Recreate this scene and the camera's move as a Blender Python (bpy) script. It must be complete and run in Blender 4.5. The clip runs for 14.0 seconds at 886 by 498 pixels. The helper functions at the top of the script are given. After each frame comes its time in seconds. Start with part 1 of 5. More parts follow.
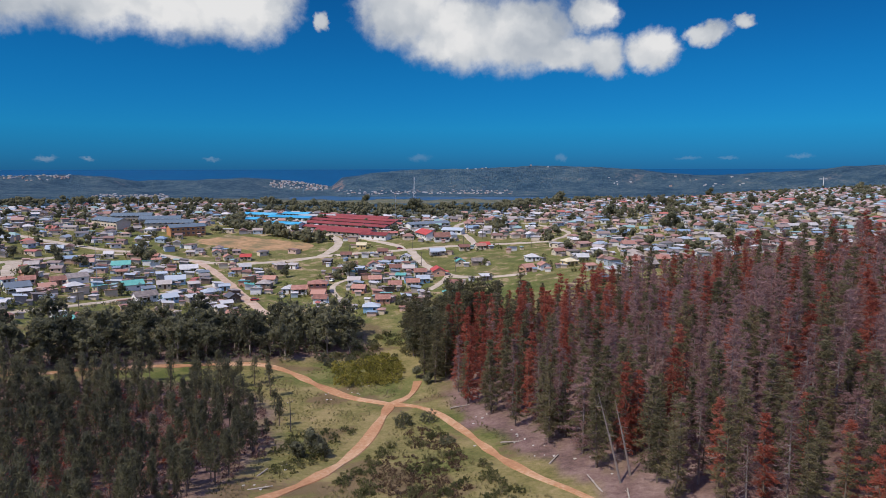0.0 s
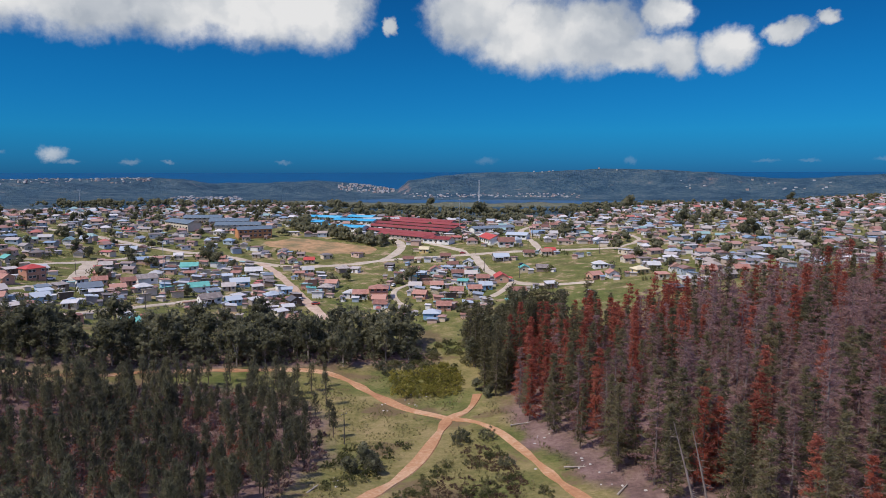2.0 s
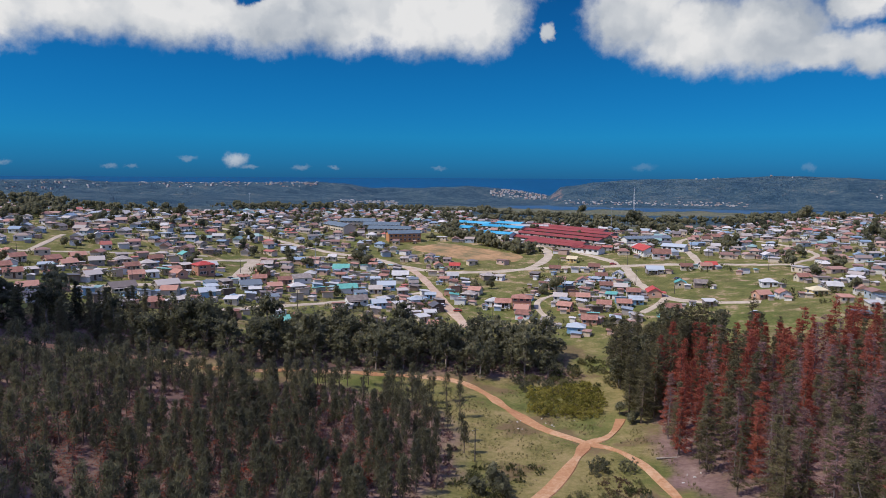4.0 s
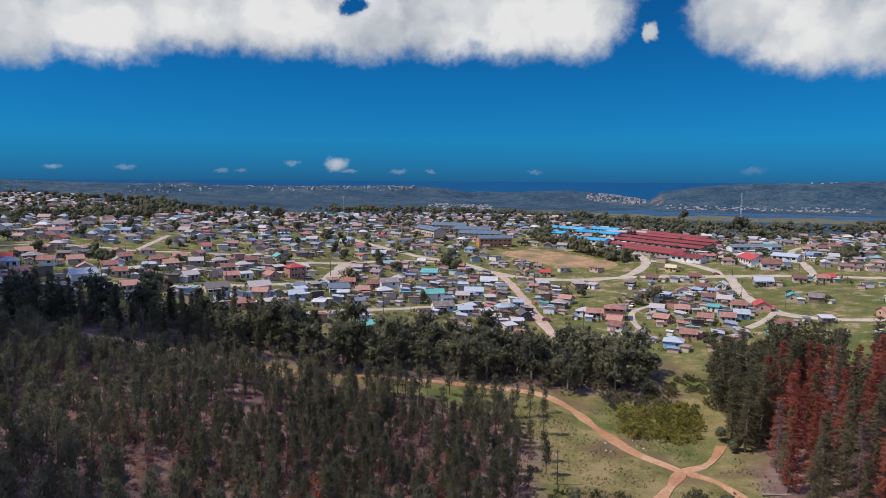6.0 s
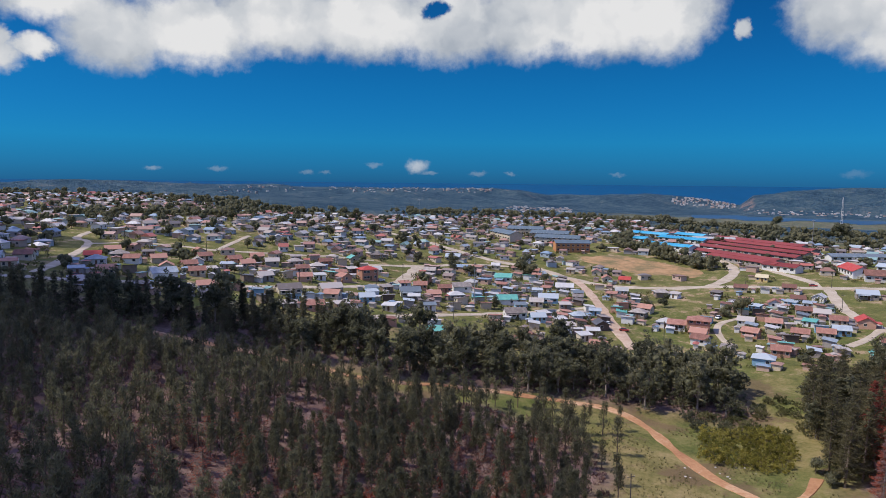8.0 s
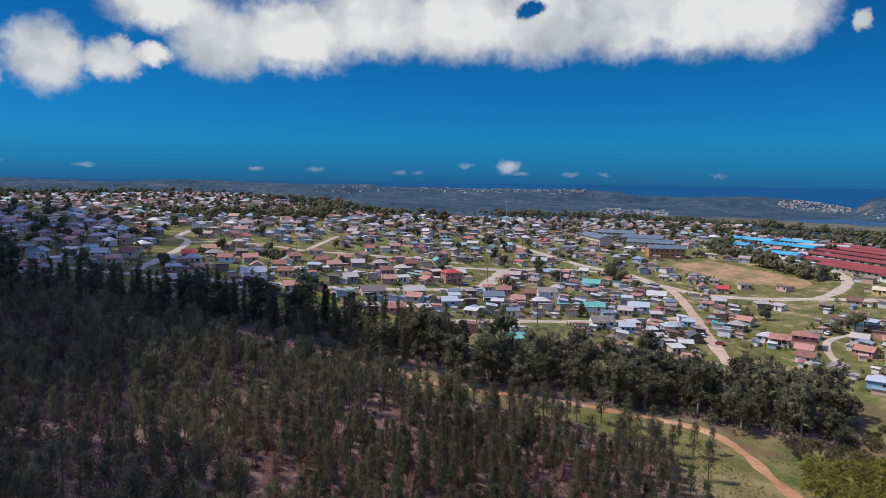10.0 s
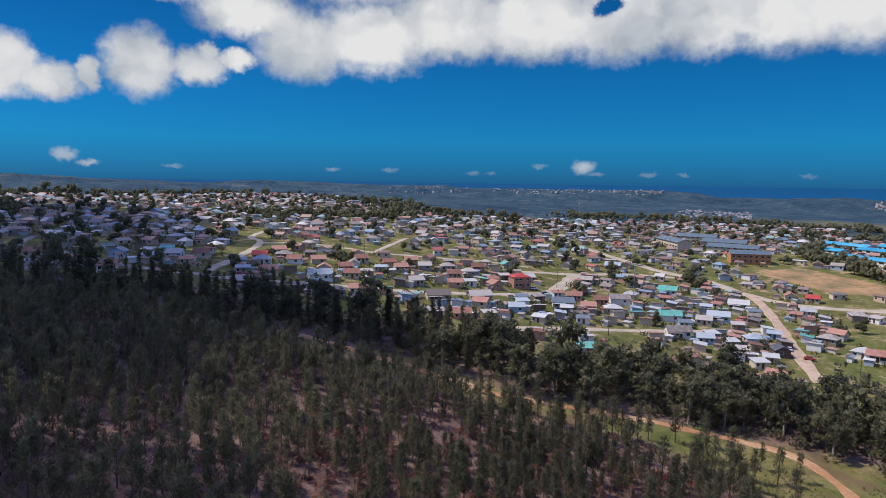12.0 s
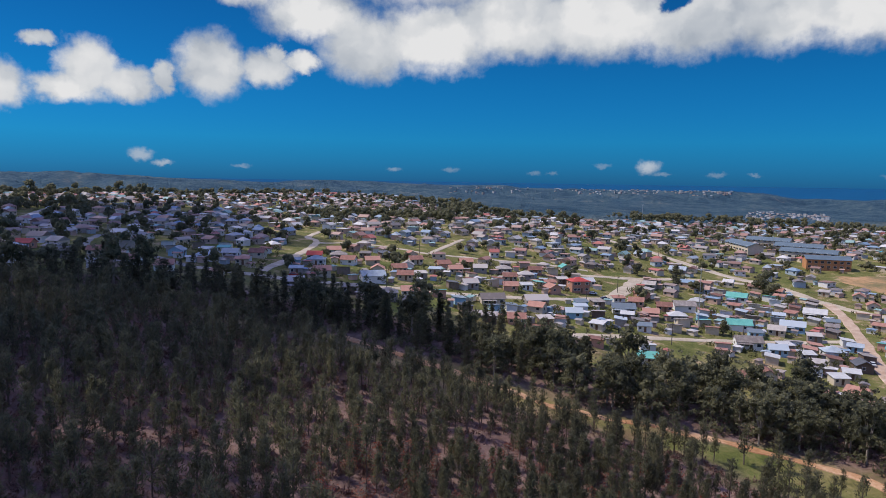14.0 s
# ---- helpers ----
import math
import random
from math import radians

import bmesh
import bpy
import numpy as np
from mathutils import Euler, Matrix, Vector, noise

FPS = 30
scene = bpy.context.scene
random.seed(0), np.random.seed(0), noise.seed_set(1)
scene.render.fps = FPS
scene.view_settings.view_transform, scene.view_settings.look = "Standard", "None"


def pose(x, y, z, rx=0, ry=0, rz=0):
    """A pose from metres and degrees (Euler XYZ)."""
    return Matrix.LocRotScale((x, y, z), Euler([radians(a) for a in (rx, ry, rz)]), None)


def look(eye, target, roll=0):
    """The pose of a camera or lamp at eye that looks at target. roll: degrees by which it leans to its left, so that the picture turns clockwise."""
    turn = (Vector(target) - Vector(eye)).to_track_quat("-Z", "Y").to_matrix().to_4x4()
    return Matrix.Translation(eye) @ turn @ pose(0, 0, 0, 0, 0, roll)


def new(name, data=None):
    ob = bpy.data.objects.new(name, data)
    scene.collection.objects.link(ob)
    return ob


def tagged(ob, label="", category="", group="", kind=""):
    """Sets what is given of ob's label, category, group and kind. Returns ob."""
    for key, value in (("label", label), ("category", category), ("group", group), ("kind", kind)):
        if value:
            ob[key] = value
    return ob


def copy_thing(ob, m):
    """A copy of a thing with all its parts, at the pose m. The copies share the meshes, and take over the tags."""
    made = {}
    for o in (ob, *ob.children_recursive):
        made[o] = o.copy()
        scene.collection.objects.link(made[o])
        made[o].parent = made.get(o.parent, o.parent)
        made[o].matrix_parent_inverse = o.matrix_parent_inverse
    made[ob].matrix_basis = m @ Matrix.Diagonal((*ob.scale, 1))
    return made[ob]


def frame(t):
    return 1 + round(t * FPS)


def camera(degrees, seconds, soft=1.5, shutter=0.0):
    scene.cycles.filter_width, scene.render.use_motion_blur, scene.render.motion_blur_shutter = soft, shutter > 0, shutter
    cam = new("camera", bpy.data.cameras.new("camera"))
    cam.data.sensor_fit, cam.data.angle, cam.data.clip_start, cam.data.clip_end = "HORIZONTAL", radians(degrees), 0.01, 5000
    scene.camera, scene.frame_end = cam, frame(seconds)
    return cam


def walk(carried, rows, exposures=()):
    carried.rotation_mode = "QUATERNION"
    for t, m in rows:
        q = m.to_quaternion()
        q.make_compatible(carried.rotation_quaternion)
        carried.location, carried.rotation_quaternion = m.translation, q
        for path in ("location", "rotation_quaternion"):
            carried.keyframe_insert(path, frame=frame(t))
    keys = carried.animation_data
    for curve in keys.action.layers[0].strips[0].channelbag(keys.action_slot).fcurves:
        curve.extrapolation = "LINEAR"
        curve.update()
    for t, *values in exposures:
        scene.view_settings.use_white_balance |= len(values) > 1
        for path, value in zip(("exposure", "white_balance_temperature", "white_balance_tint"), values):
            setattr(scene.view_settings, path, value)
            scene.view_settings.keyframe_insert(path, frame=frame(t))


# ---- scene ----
# Camera: a drone that drifts forward over a valley and turns to its left
cam = camera(67.2, 14.0, soft=0.85)
PATH = [
    (0, (0.856, -1.341, 70.702), (0.856, 0.645, 70.464), -0.1),
    (0.5, (1.082, 0.724, 70.898), (1.081, 2.71, 70.661), -0.2),
    (1, (1.195, 3.112, 70.786), (1.185, 5.098, 70.551), -0.2),
    (1.5, (1.468, 5.202, 70.895), (1.385, 7.187, 70.662), -0.2),
    (2, (1.753, 7.345, 70.982), (1.558, 9.323, 70.753), -0.1),
    (2.5, (2.163, 9.492, 71.079), (1.831, 11.452, 70.855), 0.0),
    (3, (2.529, 11.486, 71.231), (2.088, 13.424, 71.011), 0.1),
    (3.5, (2.895, 13.73, 71.113), (2.352, 15.643, 70.898), 0.2),
    (4, (3.083, 15.713, 71.234), (2.449, 17.598, 71.022), 0.3),
    (6.5, (3.038, 25.992, 71.348), (2.095, 27.745, 71.148), 0.4),
    (7, (2.591, 27.864, 71.52), (1.602, 29.591, 71.321), 0.5),
    (7.5, (2.386, 29.47, 71.612), (1.344, 31.166, 71.414), 0.5),
    (8, (2.024, 31.275, 71.677), (0.926, 32.935, 71.48), 0.6),
    (10.5, (0.911, 38.231, 72.828), (-0.445, 39.687, 72.63), 0.8),
    (11, (0.29, 39.727, 72.973), (-1.105, 41.147, 72.775), 0.8),
    (11.5, (-0.433, 41.301, 73.216), (-1.862, 42.686, 73.018), 0.8),
    (12, (-1.292, 43.005, 73.402), (-2.759, 44.35, 73.203), 0.8),
    (12.5, (-2.038, 44.554, 73.524), (-3.535, 45.865, 73.323), 0.8),
    (13, (-3.121, 46.15, 73.622), (-4.65, 47.423, 73.421), 0.9),
    (13.5, (-4.017, 47.704, 73.676), (-5.574, 48.943, 73.475), 0.9),
    (14, (-5.044, 49.185, 73.772), (-6.626, 50.392, 73.57), 0.9),
]
walk(cam, [(t, look(eye, aim, roll)) for t, eye, aim, roll in PATH])

# ---- light ----
SUN_AZ, SUN_EL = -130.0, 56.0          # degrees, from +y towards +x
scene.view_settings.exposure = -0.05
sun_way = Vector((math.sin(radians(SUN_AZ)) * math.cos(radians(SUN_EL)), math.cos(radians(SUN_AZ)) * math.cos(radians(SUN_EL)), math.sin(radians(SUN_EL))))
sun = new("sun", bpy.data.lights.new("sun", "SUN"))
sun.data.energy, sun.data.angle, sun.data.color = 4.4, radians(0.53), (1.0, 0.925, 0.82)
sun.matrix_world = look(sun_way * 100, (0, 0, 0))


def links(tree):
    """A short way to add nodes: n(type, inputs by number or name) returns the node."""
    def n(kind, ins=None):
        node = tree.nodes.new(kind)
        for key, value in (ins or {}).items():
            if isinstance(value, bpy.types.NodeSocket):
                tree.links.new(value, node.inputs[key])
            else:
                node.inputs[key].default_value = value
        return node
    return n


def math_node(n, op, a, b=0.0, c=0.0):
    node = n("ShaderNodeMath", {0: a, 1: b, 2: c})
    node.operation = op
    return node.outputs[0]


def vec_node(n, op, a, b=(0.0, 0.0, 0.0)):
    node = n("ShaderNodeVectorMath", {0: a, 1: b})
    node.operation = op
    return node.outputs["Value"] if op == "LENGTH" else node.outputs[0]


def mix_node(n, fac, a, b, blend="MIX"):
    node = n("ShaderNodeMix")
    node.data_type, node.blend_type = "RGBA", blend
    for key, value in ((0, fac), (6, a), (7, b)):
        if isinstance(value, bpy.types.NodeSocket):
            node.id_data.links.new(value, node.inputs[key])
        else:
            node.inputs[key].default_value = (*value, 1.0) if isinstance(value, tuple) and len(value) == 3 else value
    return node.outputs[2]


def range_node(n, value, a, b, c=0.0, d=1.0):
    node = n("ShaderNodeMapRange", {0: value, 1: a, 2: b, 3: c, 4: d})
    node.interpolation_type = "SMOOTHSTEP"
    return node.outputs[0]


def ramp_node(n, fac, stops):
    node = n("ShaderNodeValToRGB", {0: fac})
    el = node.color_ramp.elements
    while len(el) < len(stops):
        el.new(0.5)
    for e, (pos, col) in zip(el, stops):
        e.position, e.color = pos, (*col, 1.0)
    return node.outputs[0]


def noise_node(n, place, scale, detail=4.0, rough=0.6, out=0):
    return n("ShaderNodeTexNoise", {"Vector": place, "Scale": scale, "Detail": detail, "Roughness": rough}).outputs[out]


# Cumulus field of the sky: azimuth, elevation and half sizes in degrees of the puffs
BAND = [(-59.3, 10.9, 4.0, 2.9), (-53.5, 11.8, 5.5, 2.9), (-47, 12.9, 6, 2.9), (-40, 13.0, 7, 3.0), (-33, 13.0, 6, 3.1), (-27, 13.2, 5, 3.1), (-21, 13.3, 6, 3.3), (-15.6, 13.4, 4.0, 3.4),
        (-63.5, 13.2, 4.5, 2.1), (-69, 15.2, 5.5, 1.7), (-40, 18, 28, 4.5), (-14, 17, 5, 3), (-64.6, 9.4, 1.7, .9)]
EAST = [(-3, 13.2, 4.2, 3.3), (1.5, 11.1, 5.2, 3.0), (6.5, 11.0, 4.8, 3.1), (10, 9.4, 3.6, 1.6), (13.2, 9.1, 1.9, 1.7), (12.2, 12.3, 2.2, 1.4), (16.9, 9.3, 2.1, 1.6), (21, 10.3, 1.7, .8), (23.3, 10.9, .8, .6),
        (1, 16.5, 7, 3.5), (-10.1, 11.8, .55, .8), (38, 15, 6, 3)]
WEST = [(-71.6, 8.8, 2.7, 2.7), (-67.6, 8.9, 2.4, 1.4), (-66.7, 10.0, .8, .9), (-80.3, 7.9, 2.2, 2.2), (-77.6, 7.0, 2.4, 1.4), (-82, 6.5, 2.0, 1.2), (-86.4, 6.3, 2.6, 1.8), (-83.6, 9.7, 1.2, .6), (-75, 7.6, .9, 1.1),
        (-100, 9, 8, 3), (-125, 16, 14, 5), (-160, 13, 16, 4), (70, 14, 14, 4), (120, 18, 16, 5)]
LOW = [(-35.7, 1.45, 1.0, .62), (-39.4, 1.5, .75, .3), (-34.7, .8, .9, .2), (-77, 1.75, 1.0, .55), (-75.4, 1.15, .8, .3), (-52, .95, .7, .25), (-30.6, .8, .8, .22), (-27.8, .85, .5, .2),
       (-45, .8, .7, .2), (-57, 1.0, .7, .22), (-19, .8, .7, .2), (-2, .95, 1.0, .3), (10, .95, .5, .4), (20, .8, 1.0, .18), (23, .85, .8, .18), (28, .9, 1.0, .2), (-43.5, .75, .5, .18), (-69.5, 1.0, .8, .22)]

world = bpy.data.worlds.new("sky")
world.use_nodes = True
scene.world = world
wt = world.node_tree
wt.nodes.clear()
n = links(wt)
sky = n("ShaderNodeTexSky")
sky.sky_type, sky.sun_disc, sky.sun_elevation, sky.sun_rotation = "NISHITA", False, radians(SUN_EL), radians(SUN_AZ)
sky.altitude, sky.air_density, sky.dust_density, sky.ozone_density = 250.0, 1.0, 0.15, 3.0
way = n("ShaderNodeTexCoord").outputs["Generated"]
sep = n("ShaderNodeSeparateXYZ", {0: way})
az = math_node(n, "MULTIPLY", math_node(n, "ARCTAN2", sep.outputs[0], sep.outputs[1]), 57.29578)
el = math_node(n, "MULTIPLY", math_node(n, "ARCSINE", sep.outputs[2]), 57.29578)
at = n("ShaderNodeCombineXYZ", {0: az, 1: el, 2: 0.0}).outputs[0]


def bent(place, size, amount):
    """The place shifted by noise, for ragged edges."""
    off = vec_node(n, "SUBTRACT", noise_node(n, at, size, 4.0, 0.6, 1), (0.5, 0.5, 0.5))
    return vec_node(n, "ADD", place, vec_node(n, "MULTIPLY", off, (amount * 1.5, amount, 0.0)))


bend = bent(bent(bent(at, 0.30, 1.6), 0.8, 0.8), 2.2, 0.3)
bend_low = bent(bent(at, 1.3, 0.8), 3.5, 0.35)


def nearest(puffs, place, soft):
    best = None
    for a, e, ra, re in puffs:
        v = vec_node(n, "MULTIPLY", vec_node(n, "SUBTRACT", place, (a, e, 0.0)), (1 / ra, 1 / re, 0.0))
        d = vec_node(n, "LENGTH", v)
        best = d if best is None else math_node(n, "SMOOTH_MIN", best, d, soft)
    return best


dist = nearest(BAND + EAST + WEST, bend, 0.12)
hole = nearest([(-34.3, 14.1, 1.0, 0.6)], bend, 0.1)
dist = math_node(n, "MAXIMUM", dist, math_node(n, "SUBTRACT", 1.9, hole))
fray = math_node(n, "MULTIPLY", math_node(n, "SUBTRACT", noise_node(n, at, 0.9, 6.0, 0.6), 0.5), 0.42)
cover_sky = range_node(n, math_node(n, "ADD", dist, fray), 1.2, 0.6)
cover_sky = math_node(n, "MAXIMUM", cover_sky, range_node(n, nearest(LOW[:1] + LOW[3:5], bend_low, 0.05), 1.2, 0.2, 0.0, 0.6))
cover_sky = math_node(n, "MAXIMUM", cover_sky, range_node(n, nearest([p for p in LOW[1:3] + LOW[5:] if p[0] < -24], bend_low, 0.05), 1.2, 0.2, 0.0, 0.24))
cover_sky = math_node(n, "MAXIMUM", cover_sky, range_node(n, nearest([p for p in LOW if p[0] > -24], bend_low, 0.05), 1.2, 0.2, 0.0, 0.11))
# billows: greyer hollows and undersides, whiter heads towards the sun
swell = noise_node(n, bend, 0.13, 3.5, 0.5)
head = noise_node(n, bend, 0.2, 3.0, 0.5)
lee = noise_node(n, vec_node(n, "ADD", bend, (-0.8, 1.0, 0.0)), 0.2, 3.0, 0.5)
relief = math_node(n, "MULTIPLY", math_node(n, "SUBTRACT", head, lee), 0.55)
thick = range_node(n, dist, 0.85, 0.2, -0.05, 0.03)
billow_v = math_node(n, "ADD", math_node(n, "ADD", swell, relief), thick)
cloud_col = ramp_node(n, billow_v, [(0.30, (3.7, 4.1, 4.7)), (0.46, (5.4, 5.65, 6.0)), (0.62, (7.3, 7.3, 7.35))])
tint = ramp_node(n, math_node(n, "DIVIDE", el, 40.0), [(0.0, (0.022, 0.175, 0.55)), (0.03, (0.024, 0.235, 0.63)), (0.085, (0.026, 0.34, 0.72)), (0.2, (0.022, 0.34, 0.67)), (0.38, (0.020, 0.29, 0.58)), (0.6, (1.75, 1.42, 1.85)), (1.0, (2.25, 1.8, 2.35))])
blue = mix_node(n, 1.0, sky.outputs[0], tint, "MULTIPLY")
background = n("ShaderNodeBackground", {0: mix_node(n, cover_sky, blue, cloud_col), 1: 0.11})
n("ShaderNodeOutputWorld", {0: background.outputs[0]})

# ---- lie of the land ----
# Broad swells of the valley: heights of smooth mounds on two grids, over a base of 25 m
NEAR_MOUNDS = [4.7, 5.8, 4.3, -12.9, 7.0, -3.3, -0.6, -7.4, -19.3, 8.1, 2.9, 0.4, -1.7, -3.2, 4.3, 5.9, -9.6, -4.7, -3.4, -4.1]
FAR_MOUNDS = [15.8, 12.9, -4.4, 11.3, 3.7, 15.6, -1.6, -7.1, 7.5, 0.4, 9.2, 3.1, 2.6, 2.2, 0.8, -0.4, -5.7, -8.6, -3.0, 9.8]
CAM_XY = (0.0, 20.0)
# Skyline of the far ridges: degrees of bearing and of elevation as seen from the valley
RIDGE_AZ = [-180, -120, -90, -83, -79, -75, -71, -67, -63, -60, -55, -49, -42, -36, -29, -27, -24.5, -20, -16.5, -14, -10.7, -9.4, -8.7, -6, -2, 2, 8, 12.6, 16, 19.3, 22.3, 25, 29.3, 31, 34, 50, 180]
RIDGE_EL = [.2, .25, .24, .26, .2, .03, -.16, -.25, .02, -.02, -.2, -.27, -.45, -.42, -.45, -.5, -.85, -.85, -.65, -.85, -1.25, -1.5, -.75, -.3, 0, .05, .3, .2, 0, -.4, -.55, -.3, -.1, .2, .3, .3, .2]


def wavy(x, y, size, seed):
    """Smooth noise between -1 and 1 from crossed waves."""
    out, rng = 0.0, random.Random(seed)
    for i in range(7):
        a, k, p = rng.uniform(0, math.tau), rng.uniform(0.6, 1.7) * math.tau / size, rng.uniform(0, math.tau)
        out = out + np.sin((x * math.cos(a) + y * math.sin(a)) * k + p)
    return out / 4.0


def mounds(x, y):
    z = 25.0 + 0 * x
    for i, amp in enumerate(NEAR_MOUNDS):
        cx, cy = (-350, -230, -115, 0, 110)[i % 5], (100, 200, 300, 400)[i // 5]
        z = z + amp * np.exp(-((x - cx) ** 2 + (y - cy) ** 2) / (2 * 95.0 ** 2))
    for i, amp in enumerate(FAR_MOUNDS):
        cx, cy = (-900, -450, 0, 450, 900)[i % 5], (0, 550, 850, 1250)[i // 5]
        z = z + amp * np.exp(-((x - cx) ** 2 + (y - cy) ** 2) / (2 * 330.0 ** 2))
    return z


def smooth(a, b, v):
    u = np.clip((v - a) / (b - a), 0, 1)
    return u * u * (3 - 2 * u)


def height(x, y):
    """The ground's height anywhere, for numbers or arrays."""
    x, y = np.asarray(x, float), np.asarray(y, float)
    dx, dy = x - CAM_XY[0], y - CAM_XY[1]
    r, az = np.hypot(dx, dy), np.degrees(np.arctan2(dx, dy))
    near = mounds(x, y) + 0.18 * wavy(x, y, 23, 3)
    valley = np.interp(az, [-180, -45, -28, -14, 24, 40, 180], [-5, -5, -30, -58, -58, -20, 0])
    crest = 71 + 4100 * np.tan(np.radians(np.interp(az, RIDGE_AZ, RIDGE_EL) + 0.035 * wavy(x, y, 260, 11) + 0.02 * wavy(x, y, 90, 12)))
    folds = wavy(x, y, 900, 5) * 18 - np.abs(wavy(x, y, 420, 6)) * 24 + wavy(x, y, 170, 8) * 6 + 8
    rise = np.exp(-((r - 4100) / np.where(r < 4100, np.interp(az, [-40, -14], [900, 430]), 230)) ** 2)
    far = valley + (crest - valley) * rise + folds * smooth(0.02, 0.35, rise) * (1 - smooth(0.80, 0.97, rise)) + 3.0 * wavy(x, y, 420, 9) * (valley > -40)
    fall = np.interp(az, [-90, -60, -50, -40, 20, 34, 60], [1350, 1350, 1250, 950, 1000, 1500, 1500])
    back = smooth(fall, fall + 900, r)
    return near * (1 - back) + far * back


def inside(x, y, poly):
    """Which points lie inside a polygon."""
    x, y = np.asarray(x, float), np.asarray(y, float)
    hit = np.zeros(x.shape, bool)
    for (ax, ay), (bx, by) in zip(poly, poly[1:] + poly[:1]):
        with np.errstate(divide="ignore", invalid="ignore"):
            cross = ((ay > y) != (by > y)) & (x < (bx - ax) * (y - ay) / (by - ay if by != ay else 1e-9) + ax)
        hit ^= cross
    return hit

# ---- materials ----
def material(name, colours, rough=0.9, scale=1.0, bump=0.0, metal=0.0, vary=0.0, island=0.0, spec=0.3, fine=6.0, thin=0.0):
    """A surface whose colours run along noise at two sizes; vary and island shift it from object to object and from piece to piece."""
    mat = bpy.data.materials.new(name)
    mat.use_nodes = True
    tree = mat.node_tree
    n = links(tree)
    bsdf = tree.nodes["Principled BSDF"]
    place = n("ShaderNodeTexCoord").outputs["Object"]
    broad = noise_node(n, place, scale, 3.0, 0.6)
    grain = noise_node(n, place, scale * fine, 4.0, 0.65)
    value = math_node(n, "ADD", math_node(n, "MULTIPLY", broad, 0.6), math_node(n, "MULTIPLY", grain, 0.4))
    if vary:
        rnd = n("ShaderNodeObjectInfo").outputs["Random"]
        value = math_node(n, "ADD", value, math_node(n, "MULTIPLY", math_node(n, "SUBTRACT", rnd, 0.5), vary))
    if island:
        rnd = n("ShaderNodeNewGeometry").outputs["Random Per Island"]
        value = math_node(n, "ADD", value, math_node(n, "MULTIPLY", math_node(n, "SUBTRACT", rnd, 0.5), island))
    stops = [(0.3 + 0.4 * i / max(1, len(colours) - 1), c) for i, c in enumerate(colours)]
    tree.links.new(ramp_node(n, value, stops), bsdf.inputs["Base Color"])
    bsdf.inputs["Roughness"].default_value, bsdf.inputs["Metallic"].default_value = rough, metal
    bsdf.inputs["Specular IOR Level"].default_value = spec
    if thin:
        # thin leaves let part of the light through
        colour = bsdf.inputs["Base Color"].links[0].from_socket
        glow = n("ShaderNodeBsdfTranslucent", {0: colour})
        both = n("ShaderNodeMixShader", {0: thin, 1: bsdf.outputs[0], 2: glow.outputs[0]})
        tree.links.new(both.outputs[0], tree.nodes["Material Output"].inputs[0])
    if bump:
        b = n("ShaderNodeBump", {"Height": grain, "Strength": bump, "Distance": 0.1})
        tree.links.new(b.outputs[0], bsdf.inputs["Normal"])
    return mat


def choice_material(name, palette, rough=0.8, wear=0.35):
    """One colour of the palette for each separate piece of a mesh."""
    mat = bpy.data.materials.new(name)
    mat.use_nodes = True
    tree = mat.node_tree
    n = links(tree)
    bsdf = tree.nodes["Principled BSDF"]
    rnd = n("ShaderNodeNewGeometry").outputs["Random Per Island"]
    node = n("ShaderNodeValToRGB", {0: rnd})
    node.color_ramp.interpolation = "CONSTANT"
    elements = node.color_ramp.elements
    while len(elements) < len(palette):
        elements.new(0.5)
    for i, (e, c) in enumerate(zip(elements, palette)):
        e.position, e.color = i / len(palette), (*c, 1.0)
    grime = noise_node(n, n("ShaderNodeTexCoord").outputs["Object"], 0.9, 5.0, 0.7)
    tree.links.new(mix_node(n, math_node(n, "MULTIPLY", grime, wear), node.outputs[0], (0.16, 0.12, 0.09)), bsdf.inputs["Base Color"])
    bsdf.inputs["Roughness"].default_value = rough
    return mat


